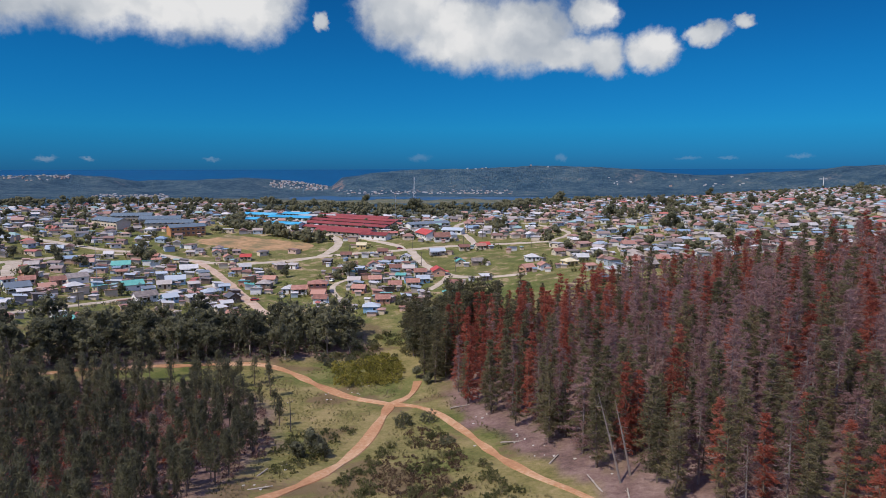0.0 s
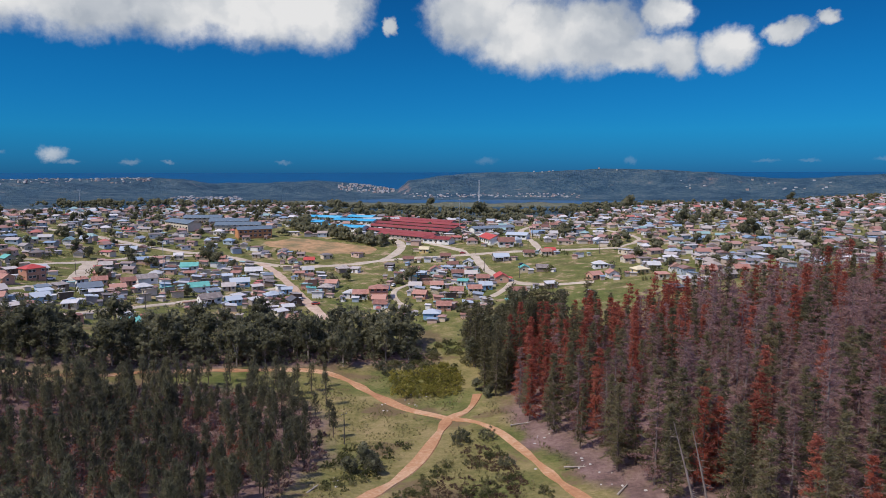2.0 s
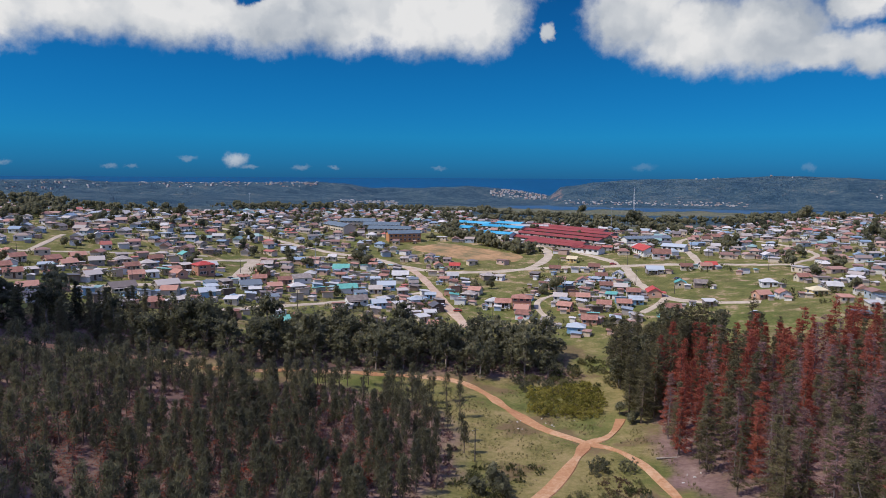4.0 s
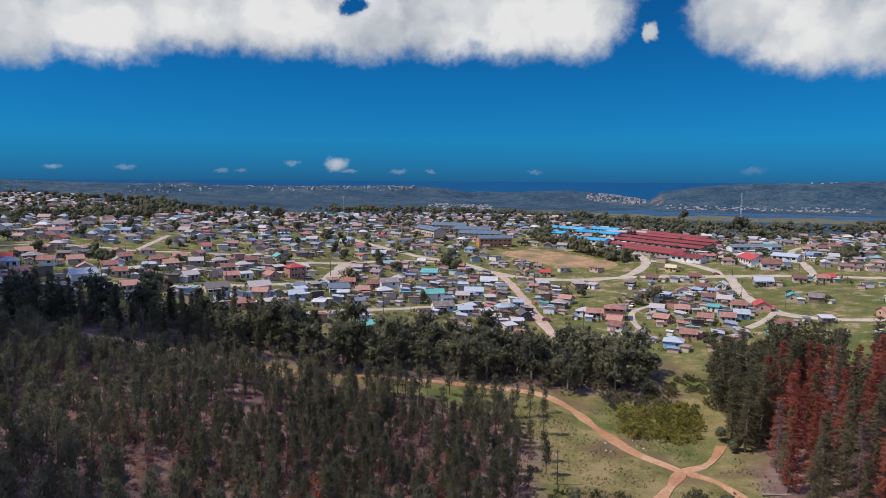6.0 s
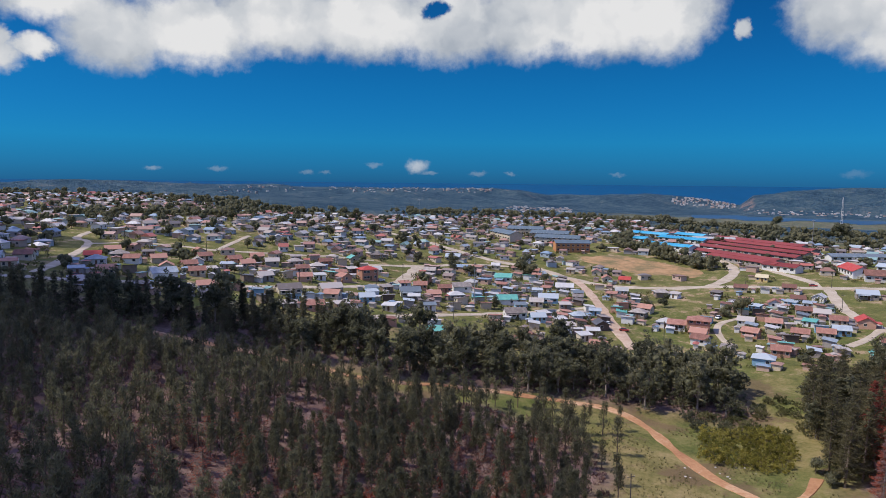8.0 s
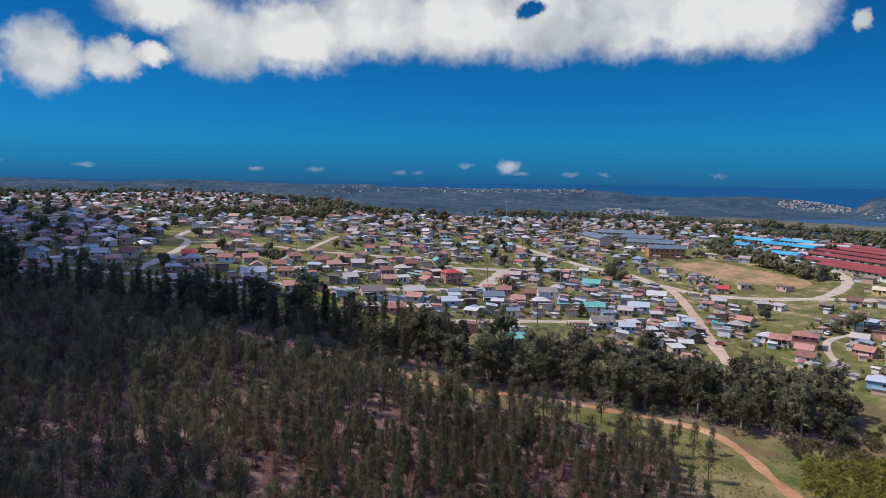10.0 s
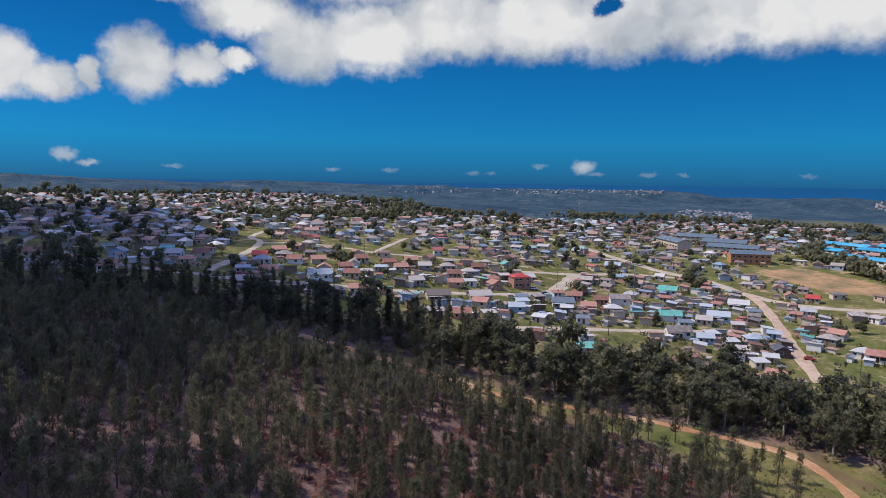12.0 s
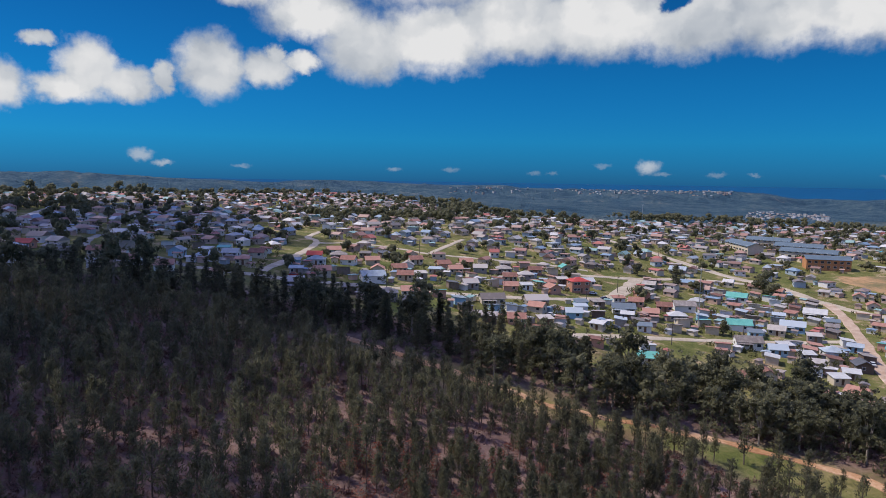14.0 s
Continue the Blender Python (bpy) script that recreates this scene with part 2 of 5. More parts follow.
def ground_material():
    """Grass, dry grass, bare earth, needle litter and far scrub tinted with blue haze, by the cover that the sheet
    carries.
    """
    mat = bpy.data.materials.new("ground_cover")
    mat.use_nodes = True
    tree = mat.node_tree
    n = links(tree)
    bsdf = tree.nodes["Principled BSDF"]
    place = n("ShaderNodeTexCoord").outputs["Object"]
    sep = n("ShaderNodeSeparateColor", {0: n("ShaderNodeVertexColor").outputs[0]})
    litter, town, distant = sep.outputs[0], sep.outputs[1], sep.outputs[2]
    big, mid, small = noise_node(n, place, 0.018, 4.0), noise_node(n, place, 0.11, 5.0, 0.65), noise_node(n, place, 0.9, 5.0, 0.7)
    v = math_node(n, "ADD", math_node(n, "MULTIPLY", mid, 0.6), math_node(n, "MULTIPLY", small, 0.4))
    grass = ramp_node(n, v, [(0.33, (0.085, 0.082, 0.028)), (0.46, (0.175, 0.152, 0.055)), (0.56, (0.25, 0.200, 0.085)), (0.70, (0.34, 0.25, 0.13))])
    lush = ramp_node(n, v, [(0.33, (0.046, 0.064, 0.019)), (0.5, (0.115, 0.128, 0.036)), (0.68, (0.215, 0.190, 0.075))])
    col = mix_node(n, range_node(n, big, 0.46, 0.62), grass, lush)
    heathy = range_node(n, math_node(n, "ADD", noise_node(n, place, 0.05, 4.0, 0.6), math_node(n, "MULTIPLY", small, 0.25)), 0.66, 0.74)
    col = mix_node(n, math_node(n, "MULTIPLY", heathy, 0.75), col, (0.15, 0.098, 0.058))
    earth = ramp_node(n, v, [(0.35, (0.20, 0.13, 0.075)), (0.6, (0.36, 0.26, 0.16))])
    bare = math_node(n, "MULTIPLY", range_node(n, math_node(n, "ADD", mid, math_node(n, "MULTIPLY", small, 0.3)), 0.68, 0.82), town)
    col = mix_node(n, bare, mix_node(n, math_node(n, "MULTIPLY", town, 0.65), col, lush), earth)
    duff = ramp_node(n, v, [(0.35, (0.10, 0.062, 0.058)), (0.5, (0.185, 0.115, 0.104)), (0.66, (0.29, 0.20, 0.172))])
    col = mix_node(n, litter, col, duff)
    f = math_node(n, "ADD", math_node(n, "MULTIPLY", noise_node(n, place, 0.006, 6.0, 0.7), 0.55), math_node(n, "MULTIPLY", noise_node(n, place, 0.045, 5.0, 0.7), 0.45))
    # far scrub greens shifted to blue-grey: the haze of distance is in the colour
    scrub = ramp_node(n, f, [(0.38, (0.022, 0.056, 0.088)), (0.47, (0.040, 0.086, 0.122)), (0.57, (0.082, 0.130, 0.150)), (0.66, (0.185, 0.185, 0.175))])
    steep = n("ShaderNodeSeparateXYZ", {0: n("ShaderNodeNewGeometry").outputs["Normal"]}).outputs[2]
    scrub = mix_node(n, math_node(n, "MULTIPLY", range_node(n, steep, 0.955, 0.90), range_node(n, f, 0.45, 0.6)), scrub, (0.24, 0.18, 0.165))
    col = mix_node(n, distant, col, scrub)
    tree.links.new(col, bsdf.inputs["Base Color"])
    bsdf.inputs["Roughness"].default_value, bsdf.inputs["Specular IOR Level"].default_value = 0.95, 0.1
    b = n("ShaderNodeBump", {"Height": small, "Strength": 1.0, "Distance": 0.5})
    ridges = n("ShaderNodeBump", {"Height": math_node(n, "MULTIPLY", f, distant), "Strength": 1.0, "Distance": 60.0, "Normal": b.outputs[0]})
    tree.links.new(ridges.outputs[0], bsdf.inputs["Normal"])
    return mat


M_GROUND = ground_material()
M_TRACK = material("orange_dirt", [(0.27, 0.120, 0.055), (0.39, 0.205, 0.100), (0.55, 0.38, 0.235)], scale=0.07, bump=0.5, fine=14.0)
M_HILLROAD = material("tan_dirt", [(0.30, 0.19, 0.13), (0.43, 0.31, 0.22), (0.54, 0.43, 0.33)], scale=0.2, bump=0.4)
M_STREET = material("pale_gravel", [(0.30, 0.24, 0.17), (0.42, 0.35, 0.26), (0.54, 0.46, 0.36)], scale=0.2, bump=0.3)
M_TAR = material("worn_asphalt", [(0.13, 0.12, 0.11), (0.21, 0.20, 0.18), (0.32, 0.29, 0.25)], scale=0.2, bump=0.2)
M_FIELD = material("bare_playing_field", [(0.10, 0.105, 0.040), (0.19, 0.145, 0.065), (0.37, 0.22, 0.105), (0.45, 0.30, 0.165)], scale=0.05, bump=0.2)
M_SEA = material("sea_water", [(0.003, 0.058, 0.135), (0.004, 0.072, 0.165)], rough=0.6, scale=0.003, spec=0.04)
M_LAGOON = material("lagoon_water", [(0.008, 0.055, 0.12), (0.03, 0.09, 0.16)], rough=0.5, scale=0.004, spec=0.08)
M_BARK = material("grey_bark", [(0.10, 0.075, 0.055), (0.22, 0.17, 0.13)], scale=1.5, bump=0.4)
M_PALE_BARK = material("pale_gum_bark", [(0.22, 0.18, 0.14), (0.42, 0.37, 0.31)], scale=1.2, bump=0.3)
M_PINE = material("pine_needles", [(0.082, 0.080, 0.054), (0.142, 0.140, 0.084), (0.235, 0.215, 0.122)], scale=0.18, island=0.22, vary=0.25, spec=0.05, thin=0.55)
M_GUM = material("gum_leaves", [(0.104, 0.104, 0.068), (0.180, 0.180, 0.106), (0.29, 0.27, 0.16)], scale=0.15, island=0.22, vary=0.25, spec=0.05, thin=0.55)
M_RED = material("rust_red_needles", [(0.22, 0.062, 0.044), (0.39, 0.112, 0.072), (0.52, 0.19, 0.125)], scale=0.14, island=0.25, vary=0.3, spec=0.1, thin=0.55)
M_GREY = material("mauve_dead_twigs", [(0.18, 0.104, 0.094), (0.30, 0.178, 0.158), (0.41, 0.255, 0.225)], scale=0.14, island=0.25, vary=0.3, spec=0.1, thin=0.55)
M_DEAD_BARK = material("bleached_dead_bark", [(0.16, 0.125, 0.11), (0.28, 0.235, 0.21)], scale=1.2, bump=0.3)
M_OLIVE = material("olive_needles", [(0.105, 0.098, 0.056), (0.19, 0.172, 0.092), (0.29, 0.245, 0.135)], scale=0.14, island=0.25, vary=0.25, spec=0.05, thin=0.55)
M_BUSH = material("scrub_leaves", [(0.082, 0.090, 0.038), (0.16, 0.162, 0.068), (0.25, 0.228, 0.108)], scale=0.3, island=0.3, vary=0.4, spec=0.05, thin=0.55)
M_HEATH = material("brown_heath_twigs", [(0.10, 0.065, 0.042), (0.18, 0.125, 0.075), (0.27, 0.205, 0.12)], scale=0.3, island=0.5, vary=0.4, spec=0.1, thin=0.4)
M_MAUVE = material("purple_brown_scrub", [(0.12, 0.070, 0.062), (0.22, 0.130, 0.112), (0.32, 0.205, 0.165)], scale=0.25, island=0.5, spec=0.1, thin=0.4)
M_YELLOW = material("yellow_green_leaves", [(0.15, 0.145, 0.035), (0.32, 0.285, 0.060), (0.46, 0.40, 0.12)], scale=0.25, island=0.3, vary=0.3, spec=0.05, thin=0.55)
ROOFS = {
    "R": material("terracotta_tiles", [(0.17, 0.085, 0.065), (0.30, 0.145, 0.11), (0.42, 0.225, 0.17)], scale=0.5, vary=0.5, bump=0.4),
    "r": material("bright_red_sheeting", [(0.38, 0.05, 0.04), (0.50, 0.09, 0.07)], scale=0.4, rough=0.6, vary=0.2),
    "b": material("blue_grey_sheeting", [(0.14, 0.17, 0.195), (0.25, 0.295, 0.33), (0.39, 0.435, 0.465)], scale=0.4, rough=0.5, vary=0.7),
    "D": material("brick_red_sheeting", [(0.17, 0.030, 0.026), (0.26, 0.052, 0.045)], scale=0.12, rough=0.6, vary=0.3),
    "B": material("cyan_sheeting", [(0.02, 0.21, 0.36), (0.04, 0.31, 0.49), (0.13, 0.44, 0.60)], scale=0.1, rough=0.5, vary=0.2),
    "t": material("teal_sheeting", [(0.08, 0.30, 0.26), (0.18, 0.46, 0.38)], scale=0.4, rough=0.55, vary=0.4),
    "g": material("grey_sheeting", [(0.165, 0.138, 0.120), (0.285, 0.245, 0.215), (0.43, 0.385, 0.345)], scale=0.5, rough=0.55, vary=0.6),
    "w": material("whitened_sheeting", [(0.36, 0.355, 0.34), (0.54, 0.53, 0.51)], scale=0.4, rough=0.6, vary=0.3),
    "y": material("cream_sheeting", [(0.50, 0.42, 0.26), (0.62, 0.54, 0.36)], scale=0.4, vary=0.2),
    "k": material("dark_sheeting", [(0.045, 0.05, 0.06), (0.12, 0.12, 0.13)], scale=0.4, rough=0.6, vary=0.3),
    "s": material("slate_blue_sheeting", [(0.085, 0.120, 0.150), (0.135, 0.18, 0.22)], scale=0.15, rough=0.85, vary=0.2),
}
WALLS = {
    "cream": material("cream_plaster", [(0.46, 0.38, 0.27), (0.62, 0.54, 0.41)], scale=0.6, vary=0.4),
    "salmon": material("salmon_plaster", [(0.42, 0.21, 0.14), (0.56, 0.33, 0.23)], scale=0.6, vary=0.5),
    "white": material("white_plaster", [(0.62, 0.60, 0.56), (0.78, 0.77, 0.73)], scale=0.6, vary=0.3),
    "grey": material("bare_block_wall", [(0.25, 0.215, 0.185), (0.40, 0.355, 0.31)], scale=0.8, vary=0.5),
    "timber": material("weathered_boards", [(0.14, 0.10, 0.075), (0.27, 0.21, 0.16)], scale=0.9, vary=0.6),
    "blue": material("pale_blue_paint", [(0.22, 0.40, 0.52), (0.36, 0.54, 0.64)], scale=0.6, vary=0.3),
    "orange": material("orange_brick", [(0.42, 0.17, 0.07), (0.55, 0.27, 0.12)], scale=0.4, vary=0.1),
    "yellow": material("yellow_plaster", [(0.56, 0.42, 0.16), (0.68, 0.54, 0.26)], scale=0.6, vary=0.3),
}
M_GLASS = material("dark_window_glass", [(0.02, 0.025, 0.03), (0.05, 0.06, 0.07)], rough=0.08, scale=0.5, spec=0.6)
M_TRIM = material("painted_trim", [(0.55, 0.54, 0.50), (0.70, 0.69, 0.66)], scale=0.8)
M_DOOR = material("stained_door", [(0.09, 0.05, 0.03), (0.20, 0.12, 0.075)], scale=1.2, vary=0.5)
M_POLE = material("tarred_pole", [(0.06, 0.05, 0.04), (0.14, 0.12, 0.10)], scale=1.0)
M_STEEL = material("galvanised_steel", [(0.38, 0.39, 0.40), (0.55, 0.56, 0.57)], rough=0.45, metal=0.6, scale=0.8)
M_RUBBER = material("tyre_rubber", [(0.015, 0.015, 0.016), (0.035, 0.035, 0.036)], scale=2.0)
M_CAR_W = material("white_car_paint", [(0.66, 0.66, 0.65), (0.78, 0.78, 0.77)], rough=0.25, scale=0.5, spec=0.5)
M_CAR_D = material("dark_car_paint", [(0.05, 0.055, 0.065), (0.10, 0.11, 0.13)], rough=0.25, scale=0.5, spec=0.5)
M_CAR_R = material("red_car_paint", [(0.30, 0.03, 0.025), (0.40, 0.06, 0.05)], rough=0.25, scale=0.5, spec=0.5)
M_STONE = material("pale_stone", [(0.34, 0.31, 0.27), (0.56, 0.53, 0.48)], scale=1.5, bump=0.4)
M_CLOUD = material("cloud_white", [(0.8, 0.8, 0.8), (0.9, 0.9, 0.9)], rough=1.0, scale=0.01, spec=0.0)
veil = links(M_CLOUD.node_tree)
veil_mix = veil("ShaderNodeMixShader", {0: 0.5, 1: M_CLOUD.node_tree.nodes["Principled BSDF"].outputs[0], 2: veil("ShaderNodeBsdfTransparent").outputs[0]})
M_CLOUD.node_tree.links.new(veil_mix.outputs[0], M_CLOUD.node_tree.nodes["Material Output"].inputs[0])


# ---- building helpers ----
def mesh_of(name, verts, faces, mats, index=None):
    me = bpy.data.meshes.new(name)
    me.from_pydata(verts, [], faces)
    for m in mats:
        me.materials.append(m)
    if index is not None:
        me.polygons.foreach_set("material_index", np.asarray(index, np.int32))
    me.update()
    return me


def tri_mesh(name, verts, tris, mats, index=None):
    """A mesh from arrays of corners and triangles."""
    me = bpy.data.meshes.new(name)
    me.vertices.add(len(verts))
    me.vertices.foreach_set("co", np.asarray(verts, np.float32).ravel())
    count = len(tris)
    me.loops.add(count * 3)
    me.loops.foreach_set("vertex_index", np.asarray(tris, np.int32).ravel())
    me.polygons.add(count)
    me.polygons.foreach_set("loop_start", np.arange(0, count * 3, 3, dtype=np.int32))
    for m in mats:
        me.materials.append(m)
    if index is not None:
        me.polygons.foreach_set("material_index", np.asarray(index, np.int32))
    me.update(calc_edges=True)
    return me


def part(name, bm, mat, parent, label=""):
    """One bmesh as one mesh object under a thing or a part."""
    me = bpy.data.meshes.new(name)
    bm.to_mesh(me)
    bm.free()
    me.materials.append(mat)
    ob = new(name, me)
    ob.parent = parent
    return tagged(ob, label)


def solid(faces_of):
    bm = bmesh.new()
    faces_of(bm)
    bmesh.ops.recalc_face_normals(bm, faces=bm.faces)
    return bm


def box(bm, x0, x1, y0, y1, z0, z1):
    v = [bm.verts.new(c) for c in ((x0, y0, z0), (x1, y0, z0), (x1, y1, z0), (x0, y1, z0), (x0, y0, z1), (x1, y0, z1), (x1, y1, z1), (x0, y1, z1))]
    for f in ((3, 2, 1, 0), (4, 5, 6, 7), (0, 1, 5, 4), (1, 2, 6, 5), (2, 3, 7, 6), (3, 0, 4, 7)):
        bm.faces.new([v[i] for i in f])


def box_bm(*size):
    return solid(lambda bm: box(bm, *size))


def rod(bm, a, b, ra, rb, sides=6):
    """A tapered rod from a to b."""
    a, b = Vector(a), Vector(b)
    q = (b - a).to_track_quat("Z", "Y")
    rings = [[bm.verts.new(p + q @ Vector((math.cos(math.tau * i / sides) * r, math.sin(math.tau * i / sides) * r, 0))) for i in range(sides)] for p, r in ((a, ra), (b, rb))]
    for i in range(sides):
        j = (i + 1) % sides
        bm.faces.new((rings[0][i], rings[0][j], rings[1][j], rings[1][i]))
    bm.faces.new(rings[1])
    bm.faces.new(rings[0][::-1])


def curve_points(points, step):
    """A smooth line through points, resampled at about step metres."""
    pts = [np.array(p, float) for p in points]
    pts = [2 * pts[0] - pts[1]] + pts + [2 * pts[-1] - pts[-2]]
    out = []
    for a, b, c, d in zip(pts, pts[1:], pts[2:], pts[3:]):
        k = max(2, int(np.linalg.norm(c - b) / step))
        for i in range(k):
            t = i / k
            out.append(0.5 * (2 * b + (c - a) * t + (2 * a - 5 * b + 4 * c - d) * t * t + (3 * b - a - 3 * c + d) * t ** 3))
    return np.array(out + [pts[-2]])


# ---- ground sheet ----
PLANTATION = [(-47, 90), (-47, 118), (-40, 150), (-50, 185), (-68, 202), (-92, 196), (-112, 180), (-140, 155), (-190, 112), (-236, 62), (-254, 20), (-262, -12), (-150, 0), (-70, 60)]
DEAD_WOOD = [(2, 197), (11, 172), (20, 150), (30, 122), (42, 92), (60, 76), (110, 90), (205, 215), (190, 240), (110, 252), (62, 255), (18, 256), (2, 235)]
BELT = [(-34, 236), (-26, 246), (-32, 262), (-62, 266), (-84, 262), (-104, 248), (-124, 232), (-146, 214), (-170, 200), (-188, 178), (-205, 152), (-232, 122), (-246, 96), (-258, 66), (-266, 30), (-270, -6), (-255, -8), (-246, 30), (-228, 76), (-188, 122), (-148, 168), (-112, 200), (-78, 228), (-52, 236)]
LITTER_STRIP = [(0, 192), (7, 172), (15, 152), (21, 136), (28, 118), (35, 100), (47, 92), (32, 122), (22, 150), (13, 172), (5, 197)]
TOWN = [(-70, 285), (40, 280), (140, 320), (260, 330), (420, 330), (900, 600), (1000, 1100), (780, 1500), (480, 1250), (200, 1000), (60, 720), (-20, 640), (-100, 700), (-215, 740), (-255, 900), (-330, 860), (-400, 740), (-440, 620), (-450, 520), (-540, 470), (-640, 500), (-780, 560), (-880, 500), (-800, 380), (-820, 120), (-620, -60), (-300, -20), (-282, 40), (-264, 90), (-238, 132), (-190, 200), (-130, 250)]
COPSES = [[(-540, 280), (-480, 300), (-440, 350), (-432, 410), (-460, 425), (-490, 370)], [(-620, 60), (-580, 90), (-560, 150), (-600, 150), (-640, 110)]]


def blur_inside(x, y, poly, w):
    """Inside a polygon with a soft ragged border about w metres wide."""
    out = 0.0
    for dx, dy in ((0, 0), (w, 0), (-w, 0), (0, w), (0, -w)):
        out = out + inside(x + dx + 3 * wavy(x, y, 17, 21), y + dy + 3 * wavy(x, y, 17, 22), poly) / 5.0
    return out


def make_ground():
    az = np.radians(np.concatenate([np.arange(-104, 46, 0.45), np.arange(46, 256, 6.0)]))
    r = np.concatenate([[0.05], np.arange(6, 60, 12), np.arange(60, 620, 3.6), 620 * 1.024 ** np.arange(0, 88)])
    r = np.append(r[r < 4930], 4930)
    A, R = np.meshgrid(az, r)
    x, y = CAM_XY[0] + R * np.sin(A), CAM_XY[1] + R * np.cos(A)
    z = height(x, y)
    na, nr = len(az), len(r)
    i = np.arange(nr - 1)[:, None] * na
    j = np.arange(na)[None, :]
    k = (j + 1) % na
    a, b, c, d = (i + j).ravel(), (i + k).ravel(), (i + na + k).ravel(), (i + na + j).ravel()
    tris = np.concatenate([np.stack([a, c, b], 1), np.stack([a, d, c], 1)])
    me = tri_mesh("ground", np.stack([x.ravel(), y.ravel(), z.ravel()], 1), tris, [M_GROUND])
    me.polygons.foreach_set("use_smooth", np.ones(len(tris), bool))
    xf, yf, rf = x.ravel(), y.ravel(), R.ravel()
    litter = np.clip(blur_inside(xf, yf, PLANTATION, 4) + blur_inside(xf, yf, DEAD_WOOD, 5) + blur_inside(xf, yf, BELT, 4) + blur_inside(xf, yf, LITTER_STRIP, 2), 0, 1)
    town = blur_inside(xf, yf, TOWN, 20)
    marsh = smooth(-44, -52, z.ravel()) * (rf < 2900)
    # third channel: how far the haze-tinted scrub takes over with distance
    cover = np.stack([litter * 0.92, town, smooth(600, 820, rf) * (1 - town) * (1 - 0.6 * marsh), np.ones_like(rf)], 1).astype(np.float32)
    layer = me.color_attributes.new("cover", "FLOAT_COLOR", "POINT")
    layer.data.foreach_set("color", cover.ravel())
    return tagged(new("ground", me), "grassy valley floor and far scrub hills tinted with blue haze", "ground", kind="structure")


make_ground()


def water_sheet(name, mat, az0, az1, r0, r1, z0, z1, label, wobble=0.0):
    az = np.radians(np.linspace(az0, az1, 120))
    verts, faces = [], []
    for i, a in enumerate(az):
        w = wobble * (math.sin(i * 0.31) + 0.6 * math.sin(i * 0.83 + 1))
        for k in range(5):
            s = k / 4
            r = r0 + w + (r1 - r0 - w) * s
            verts.append((CAM_XY[0] + r * math.sin(a), CAM_XY[1] + r * math.cos(a), z0 + (z1 - z0) * s))
    for i in range(119):
        for k in range(4):
            p = i * 5 + k
            faces.append((p, p + 1, p + 6, p + 5))
    return tagged(new(name, mesh_of(name, verts, faces, [mat])), label, "water", kind="structure")


water_sheet("water_sea", M_SEA, -110, 60, 4440, 4940, -46.0, 69.0, "deep blue open sea reaching the horizon")
water_sheet("water_lagoon", M_LAGOON, -13, 27, 2830, 3380, -57.5, -57.5, "blue tidal lagoon behind the town", 60)


def ribbon(name, points, width, mat, label, category="road", lift=0.16, step=3.0, ragged=0.25):
    """A strip of road draped over the ground, its shoulders sunk into the soil."""
    pts = curve_points(points, step)
    along = np.gradient(pts, axis=0)
    along /= np.linalg.norm(along, axis=1)[:, None] + 1e-9
    side = np.stack([along[:, 1], -along[:, 0]], 1)
    cols = (-0.62, -0.5, -0.22, 0.0, 0.22, 0.5, 0.62)
    rise = (-0.25, lift * 0.8, lift * 0.75, lift, lift * 0.75, lift * 0.8, -0.25)
    verts, faces = [], []
    for i, (p, s) in enumerate(zip(pts, side)):
        grow = 1 + ragged * math.sin(i * 0.9 + 2 * math.sin(i * 0.37)) * 0.5
        for c, up in zip(cols, rise):
            x, y = p + s * c * width * grow
            verts.append((x, y, float(height(x, y)) + up))
    m = len(cols)
    for i in range(len(pts) - 1):
        for k in range(m - 1):
            q = i * m + k
            faces.append((q, q + 1, q + m + 1, q + m))
    me = mesh_of(name, verts, faces, [mat])
    return tagged(new(name, me), label, category, kind="structure")


CROSSING = (-14.8, 187.8)
TRACKS = [
    [(-175, 142), (-147.5, 163), (-136.7, 170.8), (-125.5, 178), (-117, 188), (-107.6, 200.6), (-94, 213), (-81, 221), (-69, 227), (-59, 226), (-50, 219.4), (-38.2, 206.8), (-27.7, 196.8), CROSSING],
    [CROSSING, (-6.4, 184), (1.7, 171), (9.6, 149.3), (14.8, 134.4), (20.2, 122.4), (26.5, 111), (36, 92), (48, 70)],
    [CROSSING, (-16.6, 171.8), (-19.1, 154.6), (-23.4, 139.2), (-28.6, 128.5), (-33.5, 121), (-42, 108), (-52, 90)],
    [CROSSING, (-10.4, 192.6), (-8.2, 200), (-7.4, 208)],
]
for k, pts in enumerate(TRACKS):
    ribbon("road_track", pts, (2.7, 1.8, 2.6, 2.3)[k], M_TRACK, "rutted orange dirt track through grass", lift=0.22 + 0.01 * k, ragged=0.6)
